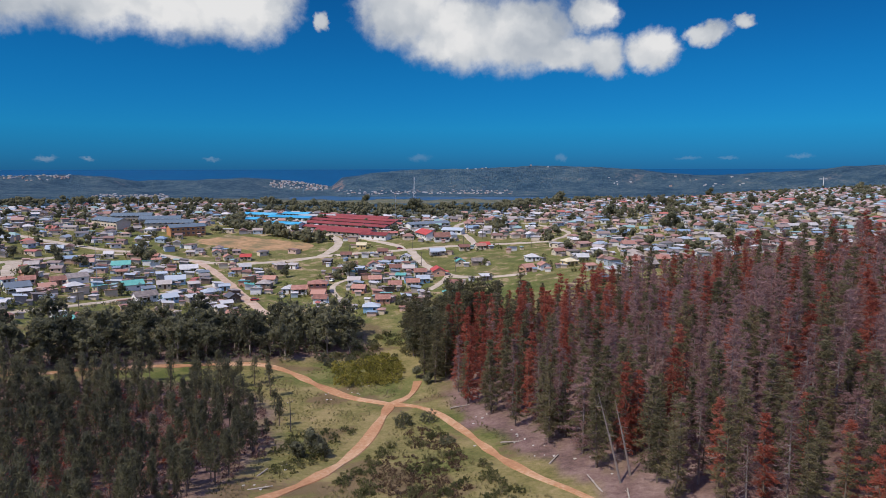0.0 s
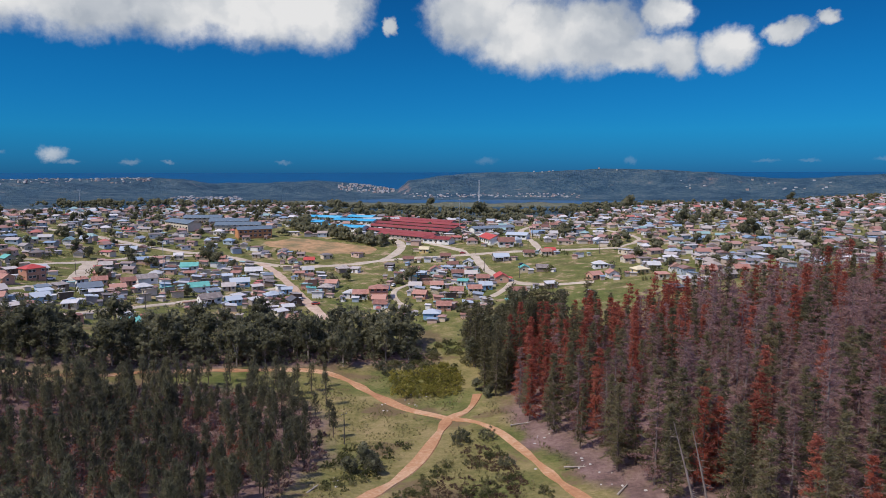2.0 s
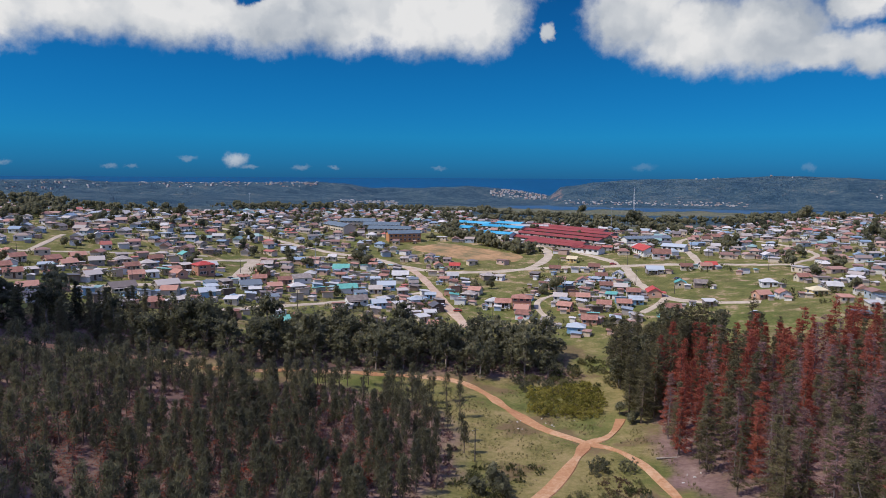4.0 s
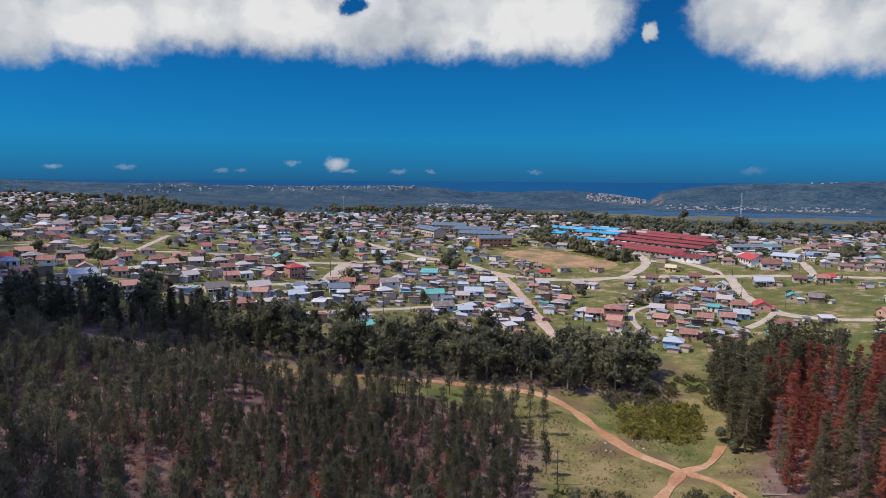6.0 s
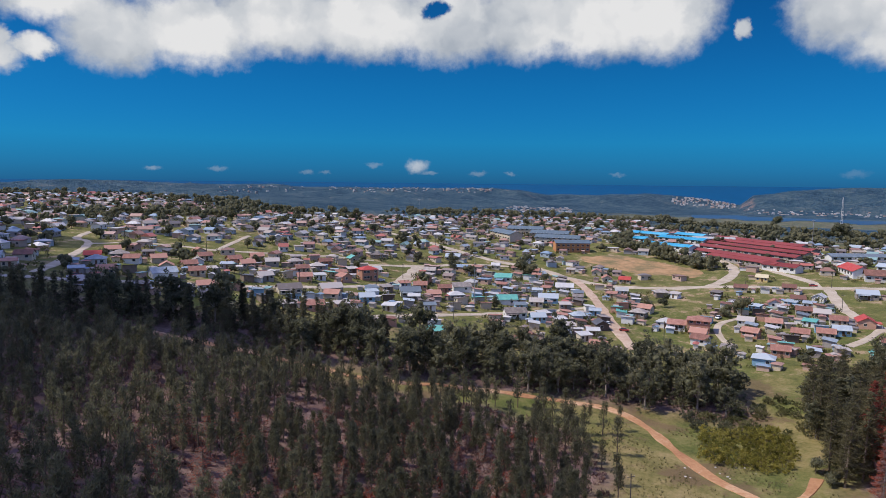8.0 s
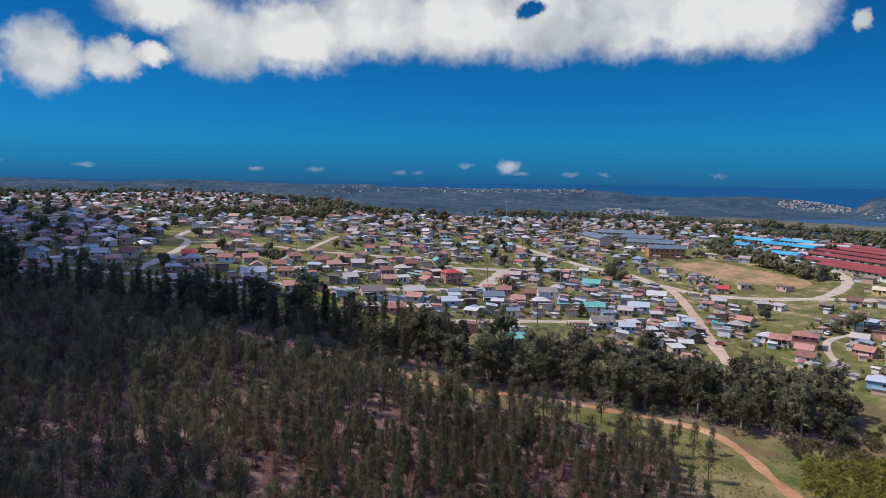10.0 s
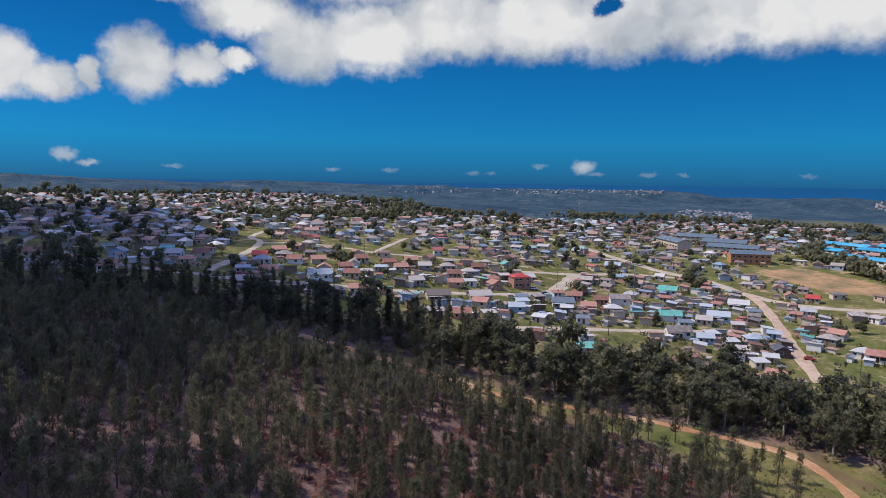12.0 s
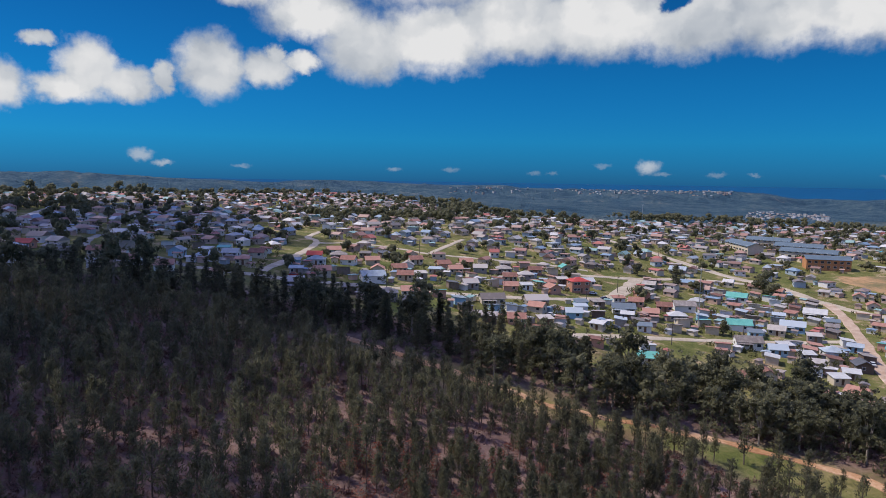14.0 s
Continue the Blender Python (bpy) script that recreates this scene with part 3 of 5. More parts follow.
STREETS = [
    ([(-156, 417), (-131, 411), (-100, 421), (-80, 434.5), (-56, 444), (-26.6, 451), (2, 459), (33.5, 461.5), (75, 462)], 8.5, M_STREET),
    ([(-80, 434.5), (-75.5, 461), (-76.5, 490), (-88.6, 521), (-111, 543), (-140, 552)], 8.0, M_STREET),
    ([(-26.6, 451), (-31, 468), (-46, 487), (-70.5, 514.6), (-86, 526)], 7.0, M_STREET),
    ([(-20.5, 447.5), (-12.7, 407), (-6.8, 388), (3, 365.7), (11.4, 355.5), (24, 349), (45, 345)], 7.0, M_STREET),
    ([(4, 362.6), (-1, 343), (-6.7, 331.5)], 4.5, M_STREET),
    ([(-45, 317), (-51, 325), (-56, 338), (-57.4, 351.5), (-52, 366)], 3.6, M_STREET),
    ([(23.7, 462), (19.3, 503), (12.3, 541), (14.4, 577), (28, 606)], 6.0, M_STREET),
    ([(-156, 417), (-192, 435), (-223, 436), (-256, 442), (-285, 448), (-308, 451), (-335, 450), (-362, 452), (-420, 460)], 9.0, M_STREET),
    ([(-197, 436), (-224.7, 407), (-233, 379), (-240, 352), (-248, 330)], 6.0, M_STREET),
    ([(-206, 302), (-217, 327), (-236, 364)], 9.0, M_STREET),
    ([(-262, 126), (-241.5, 153), (-235, 174), (-228.7, 196), (-221, 219), (-214.4, 245), (-209, 275), (-206.5, 302)], 6.0, M_STREET),
    ([(-345, 219), (-337, 243), (-321, 256), (-303, 267), (-291, 285), (-280, 305), (-270, 327), (-256, 345)], 4.6, M_STREET),
    ([(-303, 267), (-322, 293.5), (-340, 321)], 4.0, M_STREET),
    ([(-255, 150), (-294, 182), (-345, 219), (-370, 226), (-395, 248)], 5.0, M_STREET),
    ([(-262, 126), (-295, 115), (-314, 100), (-350, 105), (-381, 116)], 5.0, M_TAR),
    ([(-168.5, 234), (-163, 256), (-148, 291), (-131, 325), (-118, 352)], 5.0, M_STREET),
    ([(-486, 86), (-583, 115)], 6.0, M_STREET),
    ([(164, 589), (216, 640), (280, 690)], 7.0, M_STREET),
    ([(256, 502), (295, 511), (343, 519)], 6.0, M_STREET),
    ([(75, 462), (96, 500), (88, 545), (70, 580)], 4.5, M_STREET),
    ([(60, 640), (110, 700), (180, 820), (300, 980)], 6.0, M_TAR),
    ([(-420, 460), (-520, 500), (-640, 560)], 6.0, M_TAR),
]
for k, (pts, w, mat) in enumerate(STREETS):
    ribbon("road_street", pts, w * 0.72, mat, "pale unpaved township street" if mat is M_STREET else "worn asphalt township street", lift=0.18 + 0.012 * (k % 7))
ribbon("road_hill", [(-78, 292), (-91, 312), (-104, 334), (-127, 374.5), (-144.6, 402.6), (-156, 417)], 4.6, M_HILLROAD, "steep dirt road down to the trees", lift=0.3)


def playing_field():
    pts = curve_points([(-184, 494), (-166, 512), (-140, 508), (-112, 492), (-90, 478), (-94, 460), (-120, 457), (-150, 466), (-172, 478), (-184, 494)], 4.0)[:-1]
    mid = pts.mean(0)
    verts, faces = [], []
    rings = (1.0, 0.97, 0.75, 0.5, 0.25)
    for s in rings:
        for p in pts:
            x, y = mid + (p - mid) * s * (1 + 0.10 * float(wavy(p[0], p[1], 26, 91)))
            verts.append((x, y, float(height(x, y)) + (0.2 if s < 1 else -0.3)))
    m = len(pts)
    for k in range(len(rings) - 1):
        for i in range(m):
            j = (i + 1) % m
            faces.append((k * m + i, k * m + j, (k + 1) * m + j, (k + 1) * m + i))
    faces.append([(len(rings) - 1) * m + i for i in range(m)])
    tagged(new("ground_field", mesh_of("ground_field", verts, faces, [M_FIELD])), "bare orange earth playing field", "field", kind="structure")


playing_field()

# ---- houses ----
def roof_shell(bm, w, d, z, rise, style, over=0.45, thick=0.14):
    """A pitched sheet roof with overhang and thickness over a w by d plan whose eaves stand at z."""
    x, y = w / 2 + over, d / 2 + over
    if style == "gable":
        drop = rise * over / (d / 2)
        prof = [(-y, z - drop), (0, z + rise), (y, z - drop)]
        top = [[bm.verts.new((sx, py, pz + thick)) for py, pz in prof] for sx in (-x, x)]
        low = [[bm.verts.new((sx, py, pz)) for py, pz in prof] for sx in (-x, x)]
        for k in (0, 1):
            bm.faces.new((top[0][k], top[1][k], top[1][k + 1], top[0][k + 1]))
            bm.faces.new((low[0][k + 1], low[1][k + 1], low[1][k], low[0][k]))
        for s in (0, 1):
            for k in (0, 1):
                bm.faces.new((low[s][k], low[s][k + 1], top[s][k + 1], top[s][k]))
        for k in (0, 2):
            bm.faces.new((low[0][k], low[1][k], top[1][k], top[0][k]))
    elif style == "hip":
        ridge = max(0.3, (w - d) / 2)
        base = [bm.verts.new(c) for c in ((-x, -y, z - 0.12), (x, -y, z - 0.12), (x, y, z - 0.12), (-x, y, z - 0.12))]
        eave = [bm.verts.new(c) for c in ((-x, -y, z + 0.02), (x, -y, z + 0.02), (x, y, z + 0.02), (-x, y, z + 0.02))]
        ra, rb = bm.verts.new((-ridge, 0, z + rise)), bm.verts.new((ridge, 0, z + rise))
        bm.faces.new(base[::-1])
        for i in range(4):
            j = (i + 1) % 4
            bm.faces.new((base[i], base[j], eave[j], eave[i]))
        bm.faces.new((eave[0], eave[1], rb, ra))
        bm.faces.new((eave[2], eave[3], ra, rb))
        bm.faces.new((eave[1], eave[2], rb))
        bm.faces.new((eave[3], eave[0], ra))
    else:
        za, zb = z + 0.03, z + rise
        v = [bm.verts.new(c) for c in ((-x, -y, za), (x, -y, za), (x, y, zb), (-x, y, zb), (-x, -y, za + thick), (x, -y, za + thick), (x, y, zb + thick), (-x, y, zb + thick))]
        for f in ((3, 2, 1, 0), (4, 5, 6, 7), (0, 1, 5, 4), (1, 2, 6, 5), (2, 3, 7, 6), (3, 0, 4, 7)):
            bm.faces.new([v[i] for i in f])


def wall_shell(bm, w, d, z, rise, style):
    x, y = w / 2, d / 2
    lo = [bm.verts.new(c) for c in ((-x, -y, -1.2), (x, -y, -1.2), (x, y, -1.2), (-x, y, -1.2))]
    back = z + (rise if style == "mono" else 0)
    hi = [bm.verts.new(c) for c in ((-x, -y, z), (x, -y, z), (x, y, back), (-x, y, back))]
    if style == "gable":
        pa, pb = bm.verts.new((-x, 0, z + rise)), bm.verts.new((x, 0, z + rise))
        bm.faces.new((lo[1], lo[2], hi[2], pb, hi[1]))
        bm.faces.new((lo[3], lo[0], hi[0], pa, hi[3]))
        bm.faces.new((lo[0], lo[1], hi[1], hi[0]))
        bm.faces.new((lo[2], lo[3], hi[3], hi[2]))
    else:
        for i in range(4):
            j = (i + 1) % 4
            bm.faces.new((lo[i], lo[j], hi[j], hi[i]))
        bm.faces.new(hi)
    bm.faces.new(lo[::-1])


def add_window(parent, x, y, z, w, h, side):
    """A framed window on the front (-1), back (1), left (-2) or right (2) wall."""
    def place(bm, a0, a1, z0, z1, proud):
        if abs(side) == 1:
            box(bm, a0, a1, min(y, y + side * proud), max(y, y + side * proud), z0, z1)
        else:
            s = side / 2
            box(bm, min(x, x + s * proud), max(x, x + s * proud), a0, a1, z0, z1)
    c = x if abs(side) == 1 else y
    frame_bm = bmesh.new()
    for a0, a1, z0, z1 in ((c - w / 2 - 0.09, c + w / 2 + 0.09, z - 0.1, z), (c - w / 2 - 0.09, c + w / 2 + 0.09, z + h, z + h + 0.09), (c - w / 2 - 0.09, c - w / 2, z, z + h), (c + w / 2, c + w / 2 + 0.09, z, z + h)):
        place(frame_bm, a0, a1, z0, z1, 0.07)
    win = part("window", frame_bm, M_TRIM, parent)
    pane = bmesh.new()
    place(pane, c - w / 2, c + w / 2, z, z + h, 0.03)
    part("pane", pane, M_GLASS, win)
    return win


def build_house(w, d, z, rise, style, roof, wall, windows=2, label="", storeys=1, annex=False):
    base = new("house")
    part("wall", solid(lambda bm: wall_shell(bm, w, d, z, rise, style)), WALLS[wall], base)
    part("roof", solid(lambda bm: roof_shell(bm, w, d, z, rise, style)), ROOFS[roof], base)
    y = -d / 2
    part("door", box_bm(-0.45 + w * 0.05, 0.45 + w * 0.05, y - 0.05, y - 0.004, 0.0, 2.05), M_DOOR, base)
    for s in range(storeys):
        up = 1.0 + 2.8 * s
        for k in range(windows):
            off = (-0.32, 0.34, -0.12, 0.2)[k] * w
            add_window(base, off, y, up, min(1.4, w * 0.17), 1.05, -1)
        if w > 6:
            add_window(base, -0.2 * w, d / 2, up, 1.2, 1.0, 1)
        if w > 6:
            add_window(base, -w / 2, 0.1 * d, up, 1.1, 1.0, -2)
        add_window(base, w / 2, -0.1 * d, up, 1.1, 1.0, 2)
    if annex:
        def porch(bm):
            v = (-w * 0.5, w * 0.1, -d / 2 - 2.4, -d / 2 - 0.25, z - 0.5, z - 0.38)
            box(bm, *v)
        part("porch_roof", solid(porch), ROOFS[roof], base)
        for px in (-w * 0.47, w * 0.07):
            bm = bmesh.new()
            rod(bm, (px, -d / 2 - 2.2, -0.6), (px, -d / 2 - 2.2, z - 0.5), 0.07, 0.07)
            part("post", bm, M_TRIM, base)
    return tagged(base, label, "house", "township houses")


ROOF_WORDS = {"R": "terracotta tiled roof", "r": "bright red roof", "b": "pale blue metal roof", "t": "teal green roof", "g": "grey metal roof", "w": "whitish metal roof", "y": "cream roof", "k": "dark metal roof"}
WALL_WORDS = {"cream": "cream plastered", "salmon": "salmon plastered", "white": "white plastered", "grey": "grey block", "timber": "weathered board", "blue": "pale blue", "yellow": "yellow plastered"}
PROTOS = {}
PLACED = []          # x, y and half width of everything that stands in the town


def put_house(key, x, y, turn):
    """Stand a house of one kind: size letter, roof letter, wall."""
    size, roof, wall = key
    z = float(height(x, y)) + 0.15
    m = pose(x, y, z, 0, 0, turn)
    if key in PROTOS:
        ob = copy_thing(PROTOS[key], m)
    else:
        what = {"s": "small %s shack with a %s", "m": "%s gabled house with a %s", "h": "%s hipped house with a %s", "L": "large %s house with porch and %s", "T": "two-storey %s house with a %s"}[size] % (WALL_WORDS[wall], ROOF_WORDS[roof])
        dims = {"s": (5.2, 4.4, 2.3, 0.7, "mono", 1), "m": (6.5, 5.5, 2.5, 1.5, "gable", 2), "h": (7.4, 6.2, 2.6, 1.6, "hip", 2), "L": (9.6, 6.6, 2.7, 1.8, "gable", 3), "T": (8.8, 7.6, 5.4, 1.7, "hip", 3)}[size]
        w, d, wz, rise, style, wins = dims
        ob = PROTOS[key] = build_house(w, d, wz, rise, style, roof, wall, wins, what, 2 if size == "T" else 1, size in "L")
        ob.matrix_basis = m
    PLACED.append((x, y, 5.5 if size in "LT" else 4.2))
    return ob


# Homes of the nearer streets: place and roof (a star: a large one)
EAST_HOMES = [(-32, 299, "b*"), (-46, 308, "g"), (4, 313, "t"), (-28, 312, "R"), (-17, 315, "b"), (-8, 318, "g"), (-58, 315, "R"), (-61, 325, "R"), (7, 332, "R"), (-42, 335, "R"), (-24, 340, "R"), (23, 341, "w"), (-15, 342, "R"),
              (-77, 334, "w"), (-10, 349, "b"), (-47, 353, "g"), (-36, 355, "R"), (-2, 366, "r*"), (-12, 366, "R"), (-93, 356, "R"), (-19, 379, "g"), (-27, 383, "R"), (21, 388, "g"), (11, 389, "t"), (-54, 395, "R"), (-41, 396, "R"), (-32, 409, "R"),
              (-90, 398, "g"), (-23, 416, "w"), (-71, 410, "g"), (-3, 430, "b*"), (-50, 430, "g"), (-62, 428, "R")]
FIELD_HOMES = [(15, 442, "R"), (-39, 437, "R"), (26, 444, "R"), (-56, 462, "y"), (-28, 506, "g"), (34, 516, "g"), (-17, 521, "w"), (32, 573, "R"), (40, 588, "R"),
               (46, 431, "w"), (53, 386, "w"), (69, 355, "y"), (46, 353, "R"), (71, 401, "R"), (29, 449, "r"), (55, 353, "R"), (78, 366, "w")]
MIDDLE_HOMES = [(-140, 241, "t"), (-148, 252, "w"), (-114, 271, "R"), (-99, 291, "w"), (-110, 301, "g"), (-126, 303, "b"), (-100, 313, "k"), (-136, 300, "g*"), (-113, 320, "b"), (-103, 325, "g"), (-111, 335, "b"), (-152, 322, "t*"), (-93, 345, "g"),
                (-127, 336, "g"), (-140, 331, "g"), (-140, 345, "b*"), (-130, 360, "g"), (-107, 383, "w"), (-146, 380, "w*"), (-117, 391, "w"), (-97, 398, "g"), (-219, 352, "g"), (-184, 378, "t*"), (-170, 390, "b"),
                (-137, 423, "R"), (-126, 424, "r"), (-261, 354, "g"), (-166, 436, "g"), (-182, 416, "R"), (-150, 440, "R"), (-240, 410, "b*")]
WEST_HOMES = [(-213, 182, "g"), (-183, 220, "R"), (-248, 173, "R"), (-206, 228, "g*"), (-240, 192, "b*"), (-195, 243, "R"), (-186, 255, "b"), (-174, 270, "b"), (-184, 268, "g"), (-230, 236, "g"), (-244, 211, "R"), (-203, 250, "g*"), (-270, 171, "b"),
              (-161, 288, "g"), (-273, 183, "b"), (-225, 256, "R"), (-258, 217, "R"), (-198, 273, "b"), (-186, 287, "b*"), (-171, 305, "w"), (-226, 267, "w"), (-275, 213, "R"), (-256, 236, "b")]
SLOPE_HOMES = [(-220, 278, "R"), (-257, 249, "R"), (-194, 307, "R"), (-220, 296, "r*"), (-167, 318, "b"), (-241, 270, "R"), (-278, 240, "R"), (-182, 327, "g*"), (-167, 338, "g"), (-244, 284, "g"), (-234, 300, "g"), (-256, 280, "g"), (-272, 268, "R"),
               (-205, 326, "R"), (-230, 314, "w"), (-267, 291, "g"), (-252, 312, "g"), (-256, 326, "t")]
rng = random.Random(4)


def wall_for(roof):
    return {"R": rng.choice(["salmon", "cream", "cream", "white"]), "r": rng.choice(["salmon", "cream"]), "b": rng.choice(["white", "grey", "blue"]), "t": rng.choice(["cream", "salmon", "white"]),
            "g": rng.choice(["grey", "timber", "cream", "white"]), "w": rng.choice(["white", "grey", "cream"]), "y": "yellow", "k": "timber"}[roof]


def street_turn(x, y):
    """The way that houses face: along the contours of each quarter."""
    if x > -95:
        return 8 + 10 * math.sin(x * 0.02)
    if y > 330:
        return 20
    return 62 if x < -195 else 42


for home in EAST_HOMES + FIELD_HOMES + MIDDLE_HOMES + WEST_HOMES + SLOPE_HOMES:
    x, y, code = home
    big = code.endswith("*")
    roof = code[0]
    size = "L" if big else ("m" if roof in "Rtr" or rng.random() < 0.35 else "s" if roof in "gbwk" and rng.random() < 0.55 else "h")
    wall = wall_for(roof)
    if (x, y) == (-32, 299):
        size, wall = "h", "blue"
    if (x, y) == (-220, 296):
        size, wall = "T", "salmon"
    put_house((size, roof, wall), x, y, street_turn(x, y) + rng.gauss(0, 7) + rng.choice((0, 0, 90, 180)))

# ---- schools and halls ----
def long_block(name, x, y, turn, length, depth, eaves, rise, roof, wall, label, wins, storeys=1, style="gable"):
    base = new(name)
    part("wall", solid(lambda bm: wall_shell(bm, length, depth, eaves, rise, style)), WALLS[wall], base)
    part("roof", solid(lambda bm: roof_shell(bm, length, depth, eaves, rise, style, 0.7, 0.2)), ROOFS[roof], base)
    for s in range(storeys):
        for k in range(wins):
            a = (-0.5 + (k + 0.5) / wins) * length
            add_window(base, a, -depth / 2, 1.0 + 3.0 * s, length / wins * 0.5, 1.3, -1)
            if k % 2 == 0:
                add_window(base, a, depth / 2, 1.0 + 3.0 * s, length / wins * 0.5, 1.3, 1)
    part("door", box_bm(-0.6, 0.6, -depth / 2 - 0.06, -depth / 2 - 0.004, 0, 2.1), M_DOOR, base)
    base.matrix_basis = pose(x, y, float(height(x, y)) + 0.3, 0, 0, turn)
    PLACED.append((x, y, 6))
    k = length / 2
    for s in np.arange(-k, k + 1, 8):
        PLACED.append((x + s * math.cos(radians(turn)), y + s * math.sin(radians(turn)), depth / 2 + 2))
    return tagged(base, label, "building")


for x, y, length in ((-84, 636, 92), (-78, 610, 100), (-80, 585, 100), (-81, 562, 94), (-85, 538, 80), (-76, 519, 60)):
    long_block("school_block", x, y, -37, length, 8.0, 2.9, 1.3, "D", "grey", "long classroom block with a dark red roof", 12)
long_block("red_hall", -50, 500, -24, 22, 9, 3.2, 1.6, "D", "white", "low white hall with red roof", 5)
for x, y, length in ((-180, 602, 38), (-179, 655, 42), (-139, 566, 46), (-141, 622, 46), (-145, 668, 30)):
    long_block("blue_block", x, y, -24, length, 10, 3.0, 1.5, "B", "white", "long white classroom block with cyan blue roof", 7)
long_block("white_hall", -121, 642, 18, 34, 9, 3.0, 1.2, "w", "white", "long white flat-roofed hall", 6)
long_block("container_office", -118, 536, -6, 8, 3, 2.6, 0.2, "w", "white", "white steel container office with flat roof", 2, style="mono")
long_block("container_office", -108, 534, -6, 8, 3, 2.6, 0.2, "w", "white", "white steel container office with flat roof", 2, style="mono")
for x, y, length, turn in ((-266, 533, 45, -40), (-268, 576, 32, 11), (-221, 540, 36, 11), (-238, 562, 32, 14)):
    long_block("school_wing", x, y, turn, length, 11, 5.0, 2.2, "s", "cream", "two-storey school wing with slate blue roof", 8, 2)
long_block("brick_school", -198, 513, 36, 26, 12, 6.4, 2.0, "s", "orange", "two-storey orange and yellow brick school hall", 7, 2)
long_block("clinic", -12, 563, 31, 38, 9, 3.0, 1.6, "b", "white", "long white building with pale blue roof", 8)
long_block("church", -11, 500, -69, 24, 10, 3.4, 2.6, "r", "white", "white church hall with bright red roof", 5)
long_block("church", 0, 484, 7, 11, 9, 3.4, 2.6, "R", "white", "white gabled chapel with tiled roof", 3)
long_block("church", 9, 518, -20, 16, 9, 3.0, 1.6, "b", "white", "white hall with pale metal roof", 4)
long_block("manor", -63, 334, 9, 9, 8, 5.2, 1.6, "R", "salmon", "large salmon two-storey house with tiled roof", 3, 2, "hip")
long_block("manor_wing", -72, 333, 9, 7, 7, 2.7, 1.4, "R", "white", "low white wing beside a salmon house", 2)


# ---- the rest of the town ----
ROAD_PTS = np.concatenate([curve_points(p, 4.0) for p, _, _ in STREETS] + [curve_points([(-78, 292), (-104, 334), (-156, 417)], 4.0)])
FIELD_POLY = [(-198, 494), (-171, 530), (-125, 522), (-80, 490), (-90, 452), (-127, 446), (-172, 462)]
OPEN_GROUND = [[(-100, 285), (70, 275), (75, 470), (-60, 500), (-95, 440)], [(-95, 285), (-95, 440), (-160, 440), (-205, 400), (-175, 350), (-165, 290), (-150, 225)], [(-5, 372), (60, 355), (62, 440), (-10, 440)], [(-200, 580), (-225, 500), (-150, 545), (-160, 580)], [(-75, 296), (-40, 318), (-66, 350), (-96, 392), (-118, 388), (-98, 330)], [(-330, 240), (-300, 244), (-300, 262), (-320, 255)]]


def free_spots(poly, gap, seed, open_ground=True):
    """Scattered building plots inside a polygon, clear of streets, fields, woods and one another."""
    rnd = random.Random(seed)
    xs, ys = [p[0] for p in poly], [p[1] for p in poly]
    taken = [(x, y, r) for x, y, r in PLACED]
    cells = {}
    def key(x, y):
        return int(x // 16), int(y // 16)
    for x, y, r in taken:
        cells.setdefault(key(x, y), []).append((x, y, r))
    out = []
    n_try = int((max(xs) - min(xs)) * (max(ys) - min(ys)) / gap ** 2 * 3)
    cand = np.array([(rnd.uniform(min(xs), max(xs)), rnd.uniform(min(ys), max(ys))) for _ in range(n_try)])
    ok = inside(cand[:, 0], cand[:, 1], poly) & ~inside(cand[:, 0], cand[:, 1], BELT) & ~inside(cand[:, 0], cand[:, 1], DEAD_WOOD) & ~inside(cand[:, 0], cand[:, 1], FIELD_POLY)
    for o in (OPEN_GROUND + COPSES) if open_ground else ():
        ok &= ~inside(cand[:, 0], cand[:, 1], o)
    ok &= wavy(cand[:, 0], cand[:, 1], 210, 31) < 0.95
    for x, y in cand[ok]:
        dr = np.min(np.hypot(ROAD_PTS[:, 0] - x, ROAD_PTS[:, 1] - y))
        if dr < (6.0 if not open_ground else 10.5 if math.hypot(x, y) < 520 else 8.0):
            continue
        kx, ky = key(x, y)
        if any(math.hypot(x - a, y - b) < gap * 0.5 + r for i in (-1, 0, 1) for j in (-1, 0, 1) for a, b, r in cells.get((kx + i, ky + j), ())):
            continue
        cells.setdefault((kx, ky), []).append((x, y, gap * 0.5))
        out.append((x, y))
    return out


CLUSTERS = [([(-62, 300), (-5, 298), (0, 350), (-18, 400), (-60, 402), (-66, 345)], 24), ([(-165, 285), (-98, 287), (-92, 345), (-118, 395), (-165, 420), (-208, 395), (-178, 350)], 48), ([(-192, 205), (-152, 238), (-165, 300), (-235, 305), (-245, 210)], 22)]
for quarter, most in CLUSTERS:
    for x, y in free_spots(quarter, 6.6, 40 + most, False)[:most]:
        roof = rng.choice("RRRggbbwwkt")
        put_house(("s", roof, wall_for(roof)), x, y, street_turn(x, y) + rng.gauss(0, 12) + rng.choice((0, 90, 180)))
spots = free_spots(TOWN, 11.2, 12)
spots.sort(key=lambda p: math.hypot(p[0] + 60, p[1] - 120))
close, distant_spots = spots[:70], spots[70:]
for x, y in close:
    roof = rng.choice("RRRRRRgggggbbwrtk")
    size = rng.choice("mmmms" if roof in "Rrt" else "mssh")
    put_house((size, roof, wall_for(roof)), x, y, street_turn(x, y) + rng.gauss(0, 8) + rng.choice((0, 0, 90, 180)))


